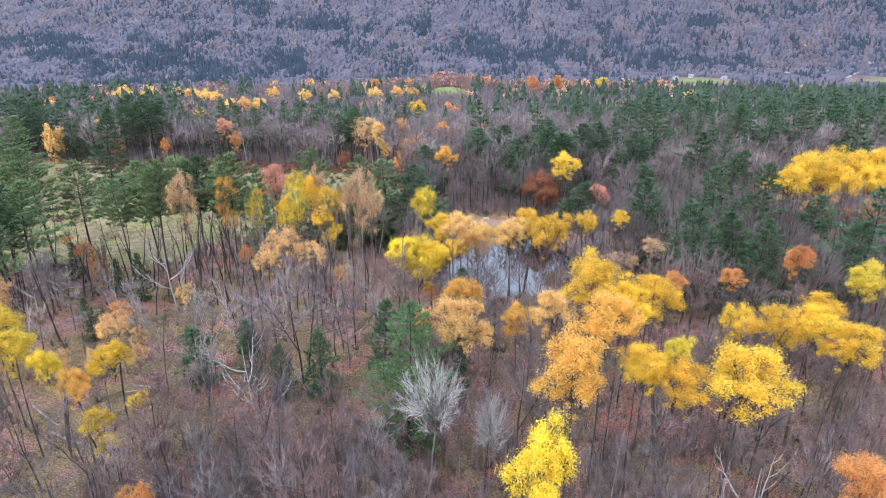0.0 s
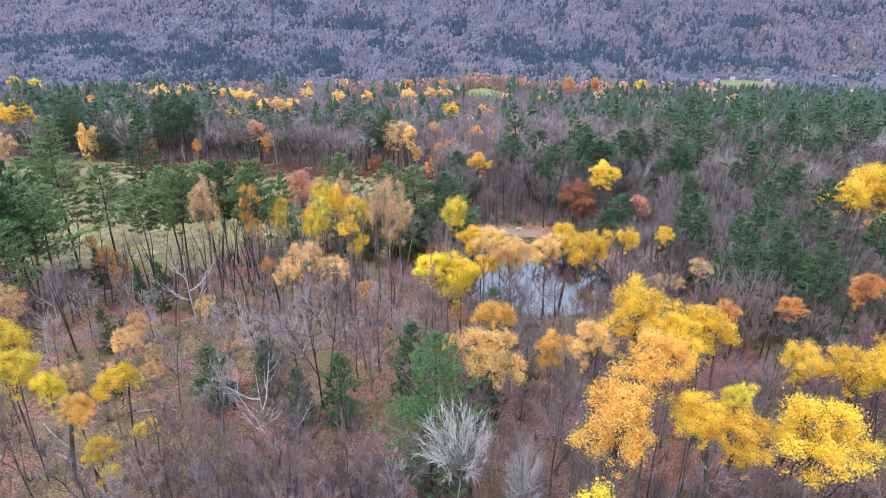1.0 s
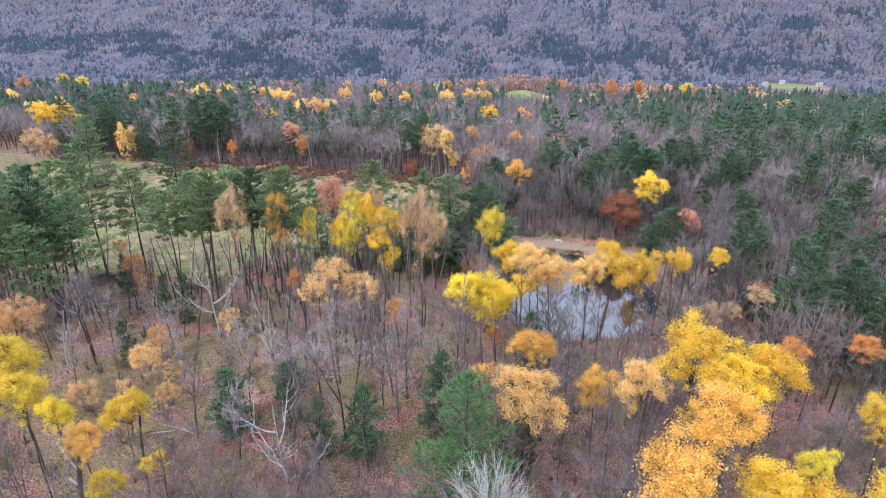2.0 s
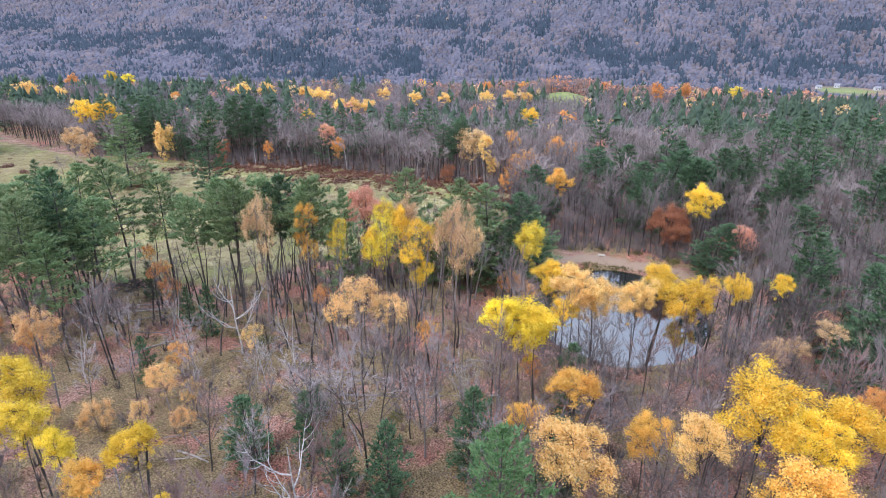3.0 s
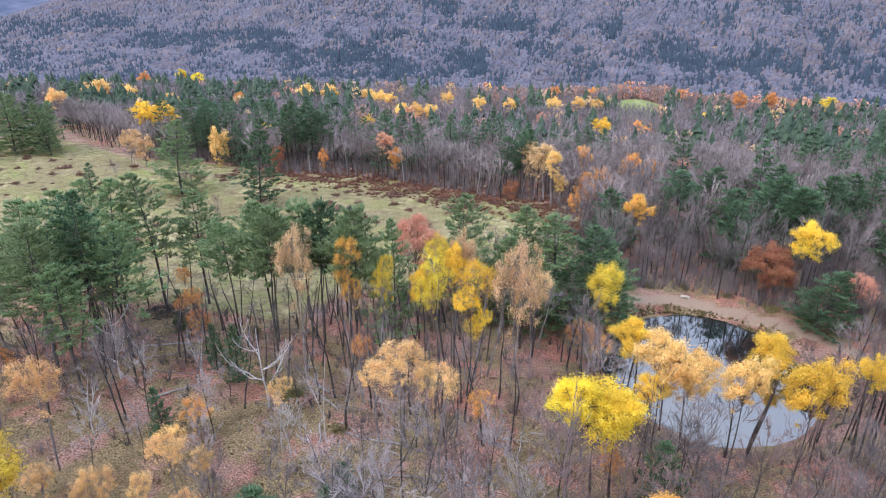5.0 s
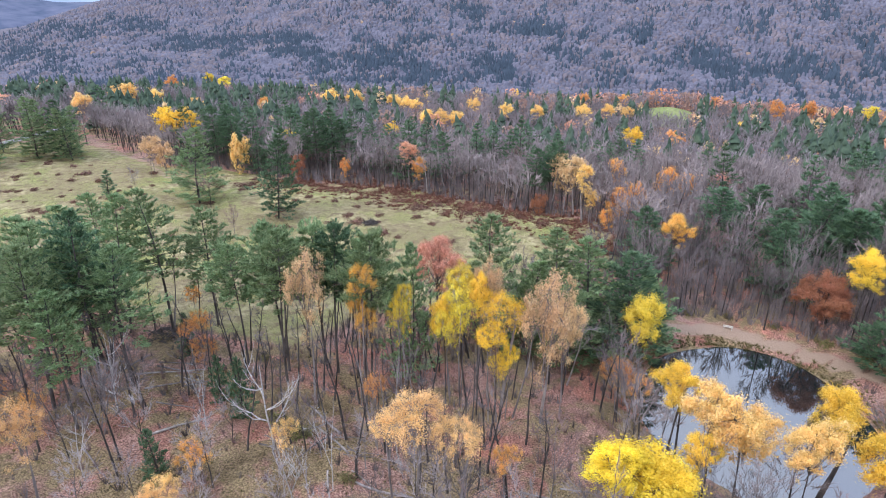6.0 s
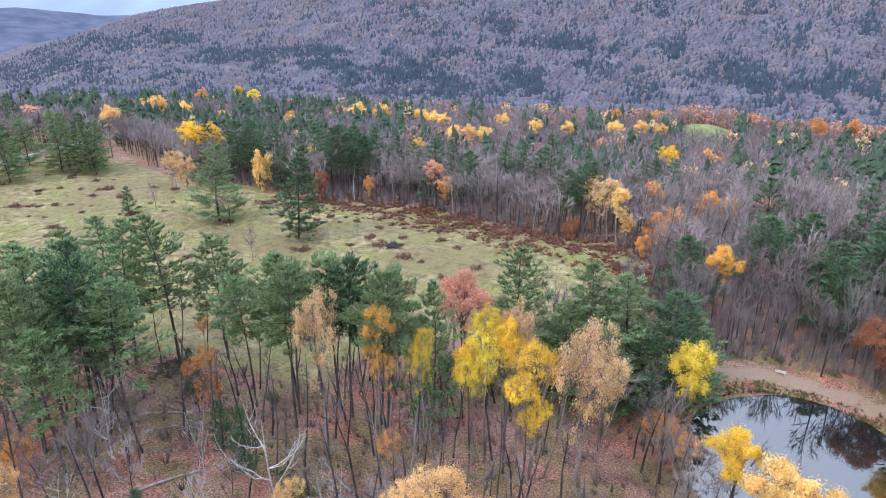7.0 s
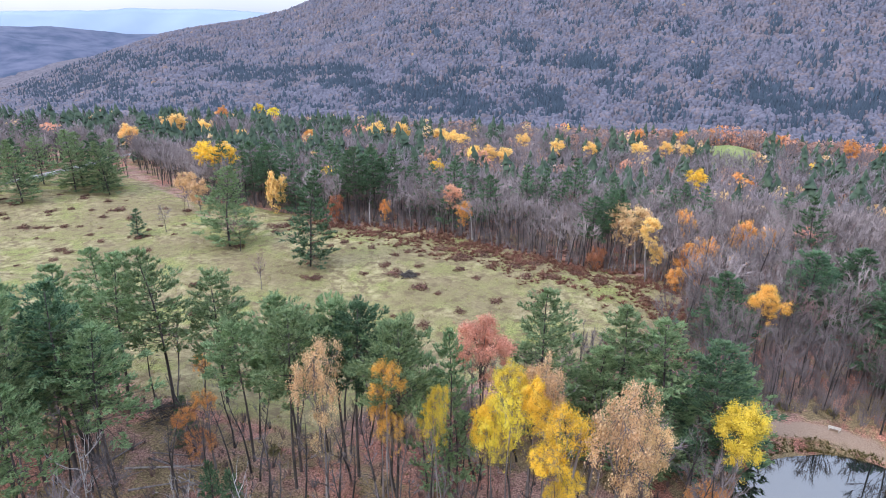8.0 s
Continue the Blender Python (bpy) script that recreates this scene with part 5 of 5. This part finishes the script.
warm = ~conifer & (r.uniform(size=x.shape) < 0.002 + 0.012 * (lumps(x, y, 120, 37) > 0.75))
brown &= ~warm
grey = ~conifer & ~brown & ~warm


def dome_template(seed):
    """A rounded, uneven crown of few faces."""
    q = np.random.RandomState(seed)
    v = []
    for z, rad in ((-0.15, 0.52), (0.62, 0.40)):
        a = np.arange(4) * math.pi / 2 + q.uniform(-0.4, 0.4, 4) + q.uniform(0, 1)
        s = rad * q.uniform(0.7, 1.3, 4)
        v += [(s[j] * math.cos(a[j]), s[j] * math.sin(a[j]), z + q.uniform(-0.15, 0.15)) for j in range(4)]
    v.append((q.uniform(-0.15, 0.15), q.uniform(-0.15, 0.15), 1.0))
    t = []
    for j in range(4):
        m = (j + 1) % 4
        t += [(j, m, 4 + m), (j, 4 + m, 4 + j), (4 + j, 4 + m, 8)]
    return np.array(v), np.array(t)


CLUMP = [dome_template(380 + k) for k in range(8)]
SPIRE = [tiers_template(400 + k, [(-0.1, 0.4)], 5, 0.4) for k in range(6)]
for pick, mat, label in ((grey, FAR_BARE_HAZED, "leafless woods covering the mountainside, coloured grey-violet for haze"), (brown, FAR_BROWN_HAZED, "russet-brown oak woods in patches on the mountainside"), (warm, FAR_WARM, "last yellow and orange crowns on the mountainside")):
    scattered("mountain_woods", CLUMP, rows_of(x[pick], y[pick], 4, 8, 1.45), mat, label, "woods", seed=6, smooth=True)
scattered("mountain_woods", SPIRE, rows_of(x[conifer], y[conifer], 8, 14, 0.95), FAR_GREEN_HAZED, "dark conifers in patches on the mountainside", "woods", seed=8)

# ---- undergrowth and grass ----
r = np.random.RandomState(99)


def fan_template(seed, count, width, flare):
    q = np.random.RandomState(seed)
    rows = []
    for _ in range(count):
        a, w = q.uniform(0, 6.283), q.uniform(0, flare)
        rows.append((0.1 * math.cos(a) * q.uniform(), 0.1 * math.sin(a) * q.uniform(), 0, width, w * math.cos(a), w * math.sin(a), q.uniform(0.45, 1), 0))
    return slivers(rows)


BRUSH = [fan_template(400 + k, 16, 0.022, 0.55) for k in range(4)]
x, y = candidates(-120, 80, 30, 175, 2.1)
ok = ~open_land(x, y) & (r.uniform(size=x.shape) < np.where((x < -20) & (y < 100), 0.35, 0.6))
x, y = x[ok], y[ok]
h = r.uniform(0.8, 3.2, len(x))
rows = np.stack([x, y, land(x, y) - 0.05, h * r.uniform(0.6, 1.1, len(x)), h], 1)
red = r.uniform(size=len(x)) < 0.4
scattered("brushwood", BRUSH, rows[~red], TWIG, "thin grey saplings and brush on the woodland floor", "brush", seed=21)
scattered("brushwood", BRUSH, rows[red], TWIG_RED, "reddish dry brush on the woodland floor", "brush", seed=22)

SAPLING = [fan_template(410 + k, 26, 0.0055, 0.30) for k in range(4)]
x, y = candidates(-40, 60, 30, 64, 1.25)
ok = ~open_land(x, y) & (r.uniform(size=x.shape) < np.where((x > -34) & (x < 2), 0.6, 0.3))
x2, y2 = candidates(-200, 80, 160, 275, 2.0)
ok2 = ~open_land(x2, y2) & (r.uniform(size=x2.shape) < 0.75) & (to_line(x2, y2, DAM) > 5)
x3, y3 = candidates(-58, -34, 130, 148, 1.7)
ok3 = (r.uniform(size=x3.shape) < 0.45) & (pond_ring(x3, y3) > 1.15)
x4, y4 = candidates(-12, 78, 165, 208, 1.9)
ok4 = ~open_land(x4, y4) & (r.uniform(size=x4.shape) < 0.6) & (to_line(x4, y4, DAM) > 4.5)
x, y = np.concatenate([x[ok], x2[ok2], x3[ok3], x4[ok4]]), np.concatenate([y[ok], y2[ok2], y3[ok3], y4[ok4]])
h = r.uniform(3.0, 7.5, len(x))
scattered("sapling_thicket", SAPLING, np.stack([x, y, land(x, y) - 0.05, h * r.uniform(0.8, 1.2, len(x)), h], 1), TWIG, "dense thicket of thin grey leafless saplings", "thicket", seed=28)

TUFT = [fan_template(420 + k, 7, 0.10, 0.75) for k in range(4)]
x, y = candidates(-300, 0, 125, 262, 1.25)
ok = (meadow_at(x, y) > 0.35) & (r.uniform(size=x.shape) < 0.42 + 0.3 * lumps(x, y, 14, 41)) & (to_line(x, y, TRACK) > 1.6)
x, y = x[ok], y[ok]
h = r.uniform(0.15, 0.45, len(x))
scattered("meadow_grass", TUFT, np.stack([x, y, land(x, y) - 0.02, h * 1.8, h], 1), GRASS, "rough tufts of fading meadow grass", "grass", seed=23)
x, y = candidates(-110, 20, 50, 130, 1.1)
ok = ~open_land(x, y) & (r.uniform(size=x.shape) < 0.25 + 0.45 * lumps(x, y, 16, 42)) & (x < 4)
x, y = x[ok], y[ok]
h = r.uniform(0.15, 0.5, len(x))
scattered("dry_grass", TUFT, np.stack([x, y, land(x, y) - 0.02, h * 1.8, h], 1), BUSH_OLIVE, "dry olive grass and weeds in the clearing", "grass", seed=24)

q = np.random.RandomState(5)
pos = np.stack([q.uniform(-0.5, 0.5, 24), q.uniform(-0.5, 0.5, 24), q.uniform(0.02, 0.07, 24)], 1)
FLAKES = [leaves(q, pos, q.normal(size=(24, 3)) * 0.35 + np.array([0, 0, 1]), 0.05)]
x, y = candidates(-100, 30, 50, 135, 2.4)
ok = ~open_land(x, y)
x, y = x[ok], y[ok]
scattered("fallen_leaves", FLAKES, np.stack([x, y, land(x, y), np.full(len(x), 2.6), np.full(len(x), 1.6)], 1), LITTER, "fallen brown leaves strewn over the woodland floor", "leaves", seed=25)


q = r.uniform(-0.5, 3.6, 900)
ring = 1.02 + 0.16 * r.uniform(0, 1, 900) ** 2
x, y = 14 + 18 * ring * np.cos(q), 140 + 20.5 * ring * np.sin(q)
ok = to_line(x, y, DAM) > 1.3
x, y = x[ok], y[ok]
h = r.uniform(0.25, 0.8, len(x))
scattered("bank_weeds", TUFT, np.stack([x, y, land(x, y) - 0.02, h * 1.4, h], 1), BUSH_OLIVE, "olive-brown dead weeds along the pond's bank", "weeds", seed=27)


def bush_mesh(seed, count, mat, tall=0.7):
    q = np.random.RandomState(seed)
    n = q.normal(size=(count, 3))
    n[:, 2] = np.abs(n[:, 2])
    n /= np.linalg.norm(n, axis=1)[:, None]
    lump = 1 + 0.3 * np.sin(n[:, 0] * 5 + seed) + 0.25 * np.sin(n[:, 1] * 6 + 2 * seed)
    pos = n * (q.uniform(0.55, 1.0, count) * lump)[:, None] * np.array([1, 1, tall]) + q.normal(size=n.shape) * 0.05
    twigs = [(0, 0, -0.1, 0.03, *(p * 1.1), 0.0) for p in pos[:40]]
    return tri_mesh("bush", *joined([leaves(q, pos, n + q.normal(size=n.shape), 0.10), slivers(twigs)]), [mat])


BUSHES = [bush_mesh(430 + k, 420, BUSH) for k in range(3)]
OLIVES = [bush_mesh(440 + k, 420, BUSH_OLIVE, 0.9) for k in range(2)]


def bushes(rows, stock, label, group):
    for k, (x, y, w) in enumerate(rows):
        ob = new("bush", stock[k % len(stock)])
        ob.matrix_basis = pose(x, y, ground_z(x, y) - 0.05, 0, 0, k * 77) @ Matrix.Diagonal((w * 0.5, w * 0.42, min(1.1, w * 0.25) + 0.2, 1))
        tagged(ob, label, "bush", group)


LOW = "low dark reddish-brown bush spreading in the meadow grass"
bushes([(-208, 184, 5.5), (-216, 199, 4), (-212, 204, 3), (-197, 210, 6.5), (-237, 201, 5), (-193, 192, 2.5), (-176, 220, 4), (-135, 216, 6), (-101, 186, 4.5), (-83, 196, 6), (-80, 204, 3), (-98, 211, 3),
        (-73, 190, 5), (-51, 208, 4), (-45, 210, 5)], BUSHES, LOW, "bushes in the meadow")
bushes([(-33, 212, 5), (-62, 212, 4), (-71, 215, 6), (-80, 220, 5), (-63, 203, 3), (-28, 215, 4), (-92, 221, 3), (-110, 208, 2.5), (-125, 214, 2.5), (-222, 188, 3), (-201, 187, 2.5), (-186, 205, 2), (-229, 190, 4),
        (-88, 214, 3), (-56, 214, 4.5), (-40, 216, 4), (-67, 220, 6), (-52, 219, 5), (-142, 213, 5), (-160, 198, 2)], BUSHES, LOW, "bushes in the meadow")
q = np.random.RandomState(83)
spots = [(q.uniform(-255, -20), q.uniform(150, 226), q.uniform(1.4, 4.2)) for _ in range(130)]
spots = [p for p in spots if meadow_at(np.array([p[0]]), np.array([p[1]]))[0] > 0.95 and to_line(np.array([p[0]]), np.array([p[1]]), TRACK)[0] > 4 and q.uniform() < 0.75]
bushes(spots, BUSHES, LOW, "bushes in the meadow")
bushes([(-3, 166, 3), (5, 169.5, 3.5), (12.5, 170, 2.5), (21, 168, 3), (29, 164, 4), (35, 160, 3), (-4, 161, 2.5), (16, 162, 1.6), (24, 158, 2)], OLIVES, "olive shrub on the pond's earth bank", "shrubs on the bank")
bushes([(-52, 106, 4), (-47, 104, 4.5), (-62, 110, 3), (-37, 98, 3), (-30, 90, 2.5), (-64, 121, 3), (-20, 88, 3)], OLIVES, "low olive evergreen scrub on the clearing floor", "scrub in the clearing")

FROND = [fan_template(450 + k, 22, 0.085, 0.95) for k in range(3)]
x, y = candidates(-150, -8, 195, 262, 0.85)
near = to_line(x, y, [(-120, 232), (-92, 232), (-63, 228), (-44, 221), (-25, 220), (-14, 208), (-12, 196)])
ok = (near < 5 + 17 * r.uniform(0, 1, x.shape) ** 1.5) & (r.uniform(size=x.shape) < 0.55 + 0.7 * lumps(x, y, 13, 44))
x, y = x[ok], y[ok]
h = r.uniform(0.35, 1.05, len(x))
scattered("bracken", FROND, np.stack([x, y, land(x, y) - 0.02, h * 1.9, h], 1), FERN, "rusty red bracken along the foot of the woods", "bracken", seed=26)

# ---- logs, brush pile, bench ----


def tube_skin(pts, radii, sides):
    """One closed skin along a crooked line."""
    pts = np.asarray(pts, float)
    v, t = [], []
    for k, (p, rad) in enumerate(zip(pts, radii)):
        d = pts[min(k + 1, len(pts) - 1)] - pts[max(k - 1, 0)]
        d /= np.linalg.norm(d)
        u = np.cross(d, (0, 0, 1.0) if abs(d[2]) < 0.9 else (1.0, 0, 0))
        u /= np.linalg.norm(u)
        w = np.cross(d, u)
        for j in range(sides):
            a = j * math.tau / sides
            v.append(p + rad * (u * math.cos(a) + w * math.sin(a)))
            if k:
                o, m = (k - 1) * sides, (j + 1) % sides
                t += [(o + j, o + m, o + sides + m), (o + j, o + sides + m, o + sides + j)]
    for o in (0, (len(pts) - 1) * sides):
        t += [(o, o + j, o + j + 1) for j in range(1, sides - 1)]
    return np.array(v), np.array(t)


def fallen_log(k, x, y, length, turn, thick, mat):
    q = np.random.RandomState(500 + k)
    rows, pts, _ = wobbly(q, (0, 0, 0), (1, 0, 0), length, thick, thick * 0.45, 7, 0.035)
    a = radians(turn)
    for p in pts:
        p[2] = ground_z(x + p[0] * math.cos(a) - p[1] * math.sin(a), y + p[0] * math.sin(a) + p[1] * math.cos(a)) - ground_z(x, y) + thick * 0.6
    ob = new("fallen_log")
    ob.matrix_basis = pose(x, y, ground_z(x, y), 0, 0, turn)
    tagged(ob, "pale weathered fallen trunk lying on the leaf litter" if mat is BARK_LOG else "grey fallen tree trunk lying on the woodland floor", "log", "fallen trunks in the clearing")
    part("stem", tri_mesh("stem", *tube_skin(pts, np.linspace(thick, thick * 0.45, len(pts)), 8), [mat], True), ob)
    for _ in range(4):
        p = pts[q.randint(3, 8)]
        w = q.normal(size=3)
        w[2] = abs(w[2])
        e = p + w / np.linalg.norm(w) * q.uniform(0.7, 2.0)
        part("branch_stub", tri_mesh("branch_stub", *tube_skin([p, (p + e) / 2 + q.normal(size=3) * 0.08, e], [thick * 0.32, thick * 0.22, 0.015], 5), [mat], True), ob)


LOGS = [(-66.4, 96.7, 8.4, 57.0, 0.22), (-42.3, 106.5, 10.7, 156.0, 0.2), (-83.1, 104.8, 9.9, 82.0, 0.18), (-39.4, 103.0, 7.8, 149.0, 0.16), (-36, 98, 8, -12, 0.18), (-30, 92, 9, 4, 0.16), (-46, 77, 5, -15, 0.16), (-39, 78, 6, 12, 0.18),
        (-58, 72, 9, -38, 0.2), (-52, 66, 7, -30, 0.2)]
MORE_LOGS = [(-30, 98, 7, -8, 0.16), (-12, 67, 6, -10, 0.14), (-79, 109, 10, 30, 0.16), (-78, 112, 8, 5, 0.14), (-75, 106, 7, 42, 0.15), (-26, 86, 7, -55, 0.15), (-20, 92, 6, 20, 0.14), (-49, 102, 8, 62, 0.15), (-35, 108, 7, -60, 0.14),
             (-5, 118, 9, -40, 0.16), (-72, 92, 6, -20, 0.13), (-16, 96, 7, -70, 0.14)]
SMALL_LOGS = []
q = np.random.RandomState(61)
for cx, cy, wide, count in ((-40, 102, 7, 14), (-70, 108, 9, 9), (-28, 92, 7, 7), (-48, 74, 8, 7), (-12, 108, 8, 5), (-55, 64, 8, 5)):
    for _ in range(count):
        SMALL_LOGS.append((cx + q.normal() * wide * 0.6, cy + q.normal() * wide * 0.4, q.uniform(3, 7.5), q.normal() * 40 - 10, q.uniform(0.07, 0.13)))
for k, row in enumerate(LOGS + MORE_LOGS + SMALL_LOGS):
    fallen_log(k, *row, BARK_LOG if k % 3 == 0 else BARK_GREY)


def brush_pile(x, y, size, seed):
    q = np.random.RandomState(seed)
    rows = []
    for _ in range(130):
        a, rad = q.uniform(0, 6.283), size * math.sqrt(q.uniform())
        z = 0.25 + (1 - rad / size) * q.uniform(0, 1.6)
        w = np.array([q.normal(), q.normal(), q.normal() * 0.3])
        w *= q.uniform(0.6, 1.6) / np.linalg.norm(w)
        c = np.array([rad * math.cos(a), rad * math.sin(a), z])
        rows.append((*(c - w), 0.07, *(c + w), 0.03))
    ob = new("deadwood_heap", tri_mesh("deadwood_heap", *tubes(rows, 4), [BARK]))
    ob.matrix_basis = pose(x, y, ground_z(x, y))
    tagged(ob, "dark heap of cut branches piled under the pines", "brush pile")


brush_pile(-84.5, 121.5, 3.2, 7)
brush_pile(-79, 196, 1.6, 8)

bench = new("bench")
bench.matrix_basis = pose(12.2, 165.6, ground_z(12.2, 165.6), 0, 0, 172)
tagged(bench, "pale wooden bench standing on the earth bank by the pond", "bench")
for name, dims in (("seat", (-0.9, -0.22, 0.42, 0.9, 0.22, 0.47)), ("backrest", (-0.9, 0.2, 0.55, 0.9, 0.25, 0.92)), ("leg", (-0.75, -0.2, -0.15, -0.65, 0.2, 0.42)), ("leg", (0.65, -0.2, -0.15, 0.75, 0.2, 0.42)),
                   ("post", (-0.75, 0.16, 0.42, -0.67, 0.2, 0.9)), ("post", (0.67, 0.16, 0.42, 0.75, 0.2, 0.9))):
    bm = bmesh.new()
    box(bm, *dims, bevel=0.01)
    part(name, bm_mesh(name, bm, PALE_WOOD), bench)


# ---- houses in the valley ----
def house(x, y, w, dep, h, turn, label):
    ob = new("house")
    ob.matrix_basis = pose(x, y, ground_z(x, y), 0, 0, turn)
    tagged(ob, label, "house", "houses in the valley")
    bm = bmesh.new()
    box(bm, -w / 2, -dep / 2, -1.5, w / 2, dep / 2, h)
    for sx in (-1, 1):
        a, c, e = bm.verts.new((sx * w / 2, -dep / 2, h)), bm.verts.new((sx * w / 2, dep / 2, h)), bm.verts.new((sx * w / 2, 0, h + dep * 0.38))
        bm.faces.new((a, c, e))
    part("wall", bm_mesh("wall", bm, WHITE_WALL), ob)
    bm = bmesh.new()
    over, rise = 0.5, dep * 0.38
    for sy in (-1, 1):
        q = [bm.verts.new(p) for p in ((-w / 2 - over, sy * (dep / 2 + over), h - 0.25), (w / 2 + over, sy * (dep / 2 + over), h - 0.25), (w / 2 + over, 0, h + rise + 0.15), (-w / 2 - over, 0, h + rise + 0.15))]
        q2 = [bm.verts.new(v.co + Vector((0, 0, 0.25))) for v in q]
        bm.faces.new(q)
        bm.faces.new(q2)
        for j in range(4):
            bm.faces.new((q[j], q[(j + 1) % 4], q2[(j + 1) % 4], q2[j]))
    part("roof", bm_mesh("roof", bm, GREY_ROOF), ob)
    for j in range(max(2, int(w / 3.5))):
        cx = -w / 2 + (j + 0.5) * w / max(2, int(w / 3.5))
        bm = bmesh.new()
        box(bm, cx - 0.7, -dep / 2 - 0.06, 0.9, cx + 0.7, -dep / 2 + 0.04, 2.6, bevel=0.02)
        window = part("window", bm_mesh("window", bm, WHITE_WALL), ob)
        bm = bmesh.new()
        box(bm, cx - 0.58, -dep / 2 - 0.08, 1.02, cx + 0.58, -dep / 2 - 0.05, 2.48)
        part("pane", bm_mesh("pane", bm, GLASS_DARK), window)


FARM = "white farmhouse with a grey gable roof among valley fields"
for hx, hy, hw, hd, hh, ht in ((418, 1150, 8, 5.5, 3.2, 12), (452, 1168, 8, 6, 3.5, -20), (505, 1150, 9, 6, 3.4, 8), (640, 1195, 10, 6, 4, 20), (735, 1225, 9, 6, 4, -15), (860, 1300, 10, 7, 4, 10)):
    house(hx, hy, hw, hd, hh, ht, FARM)
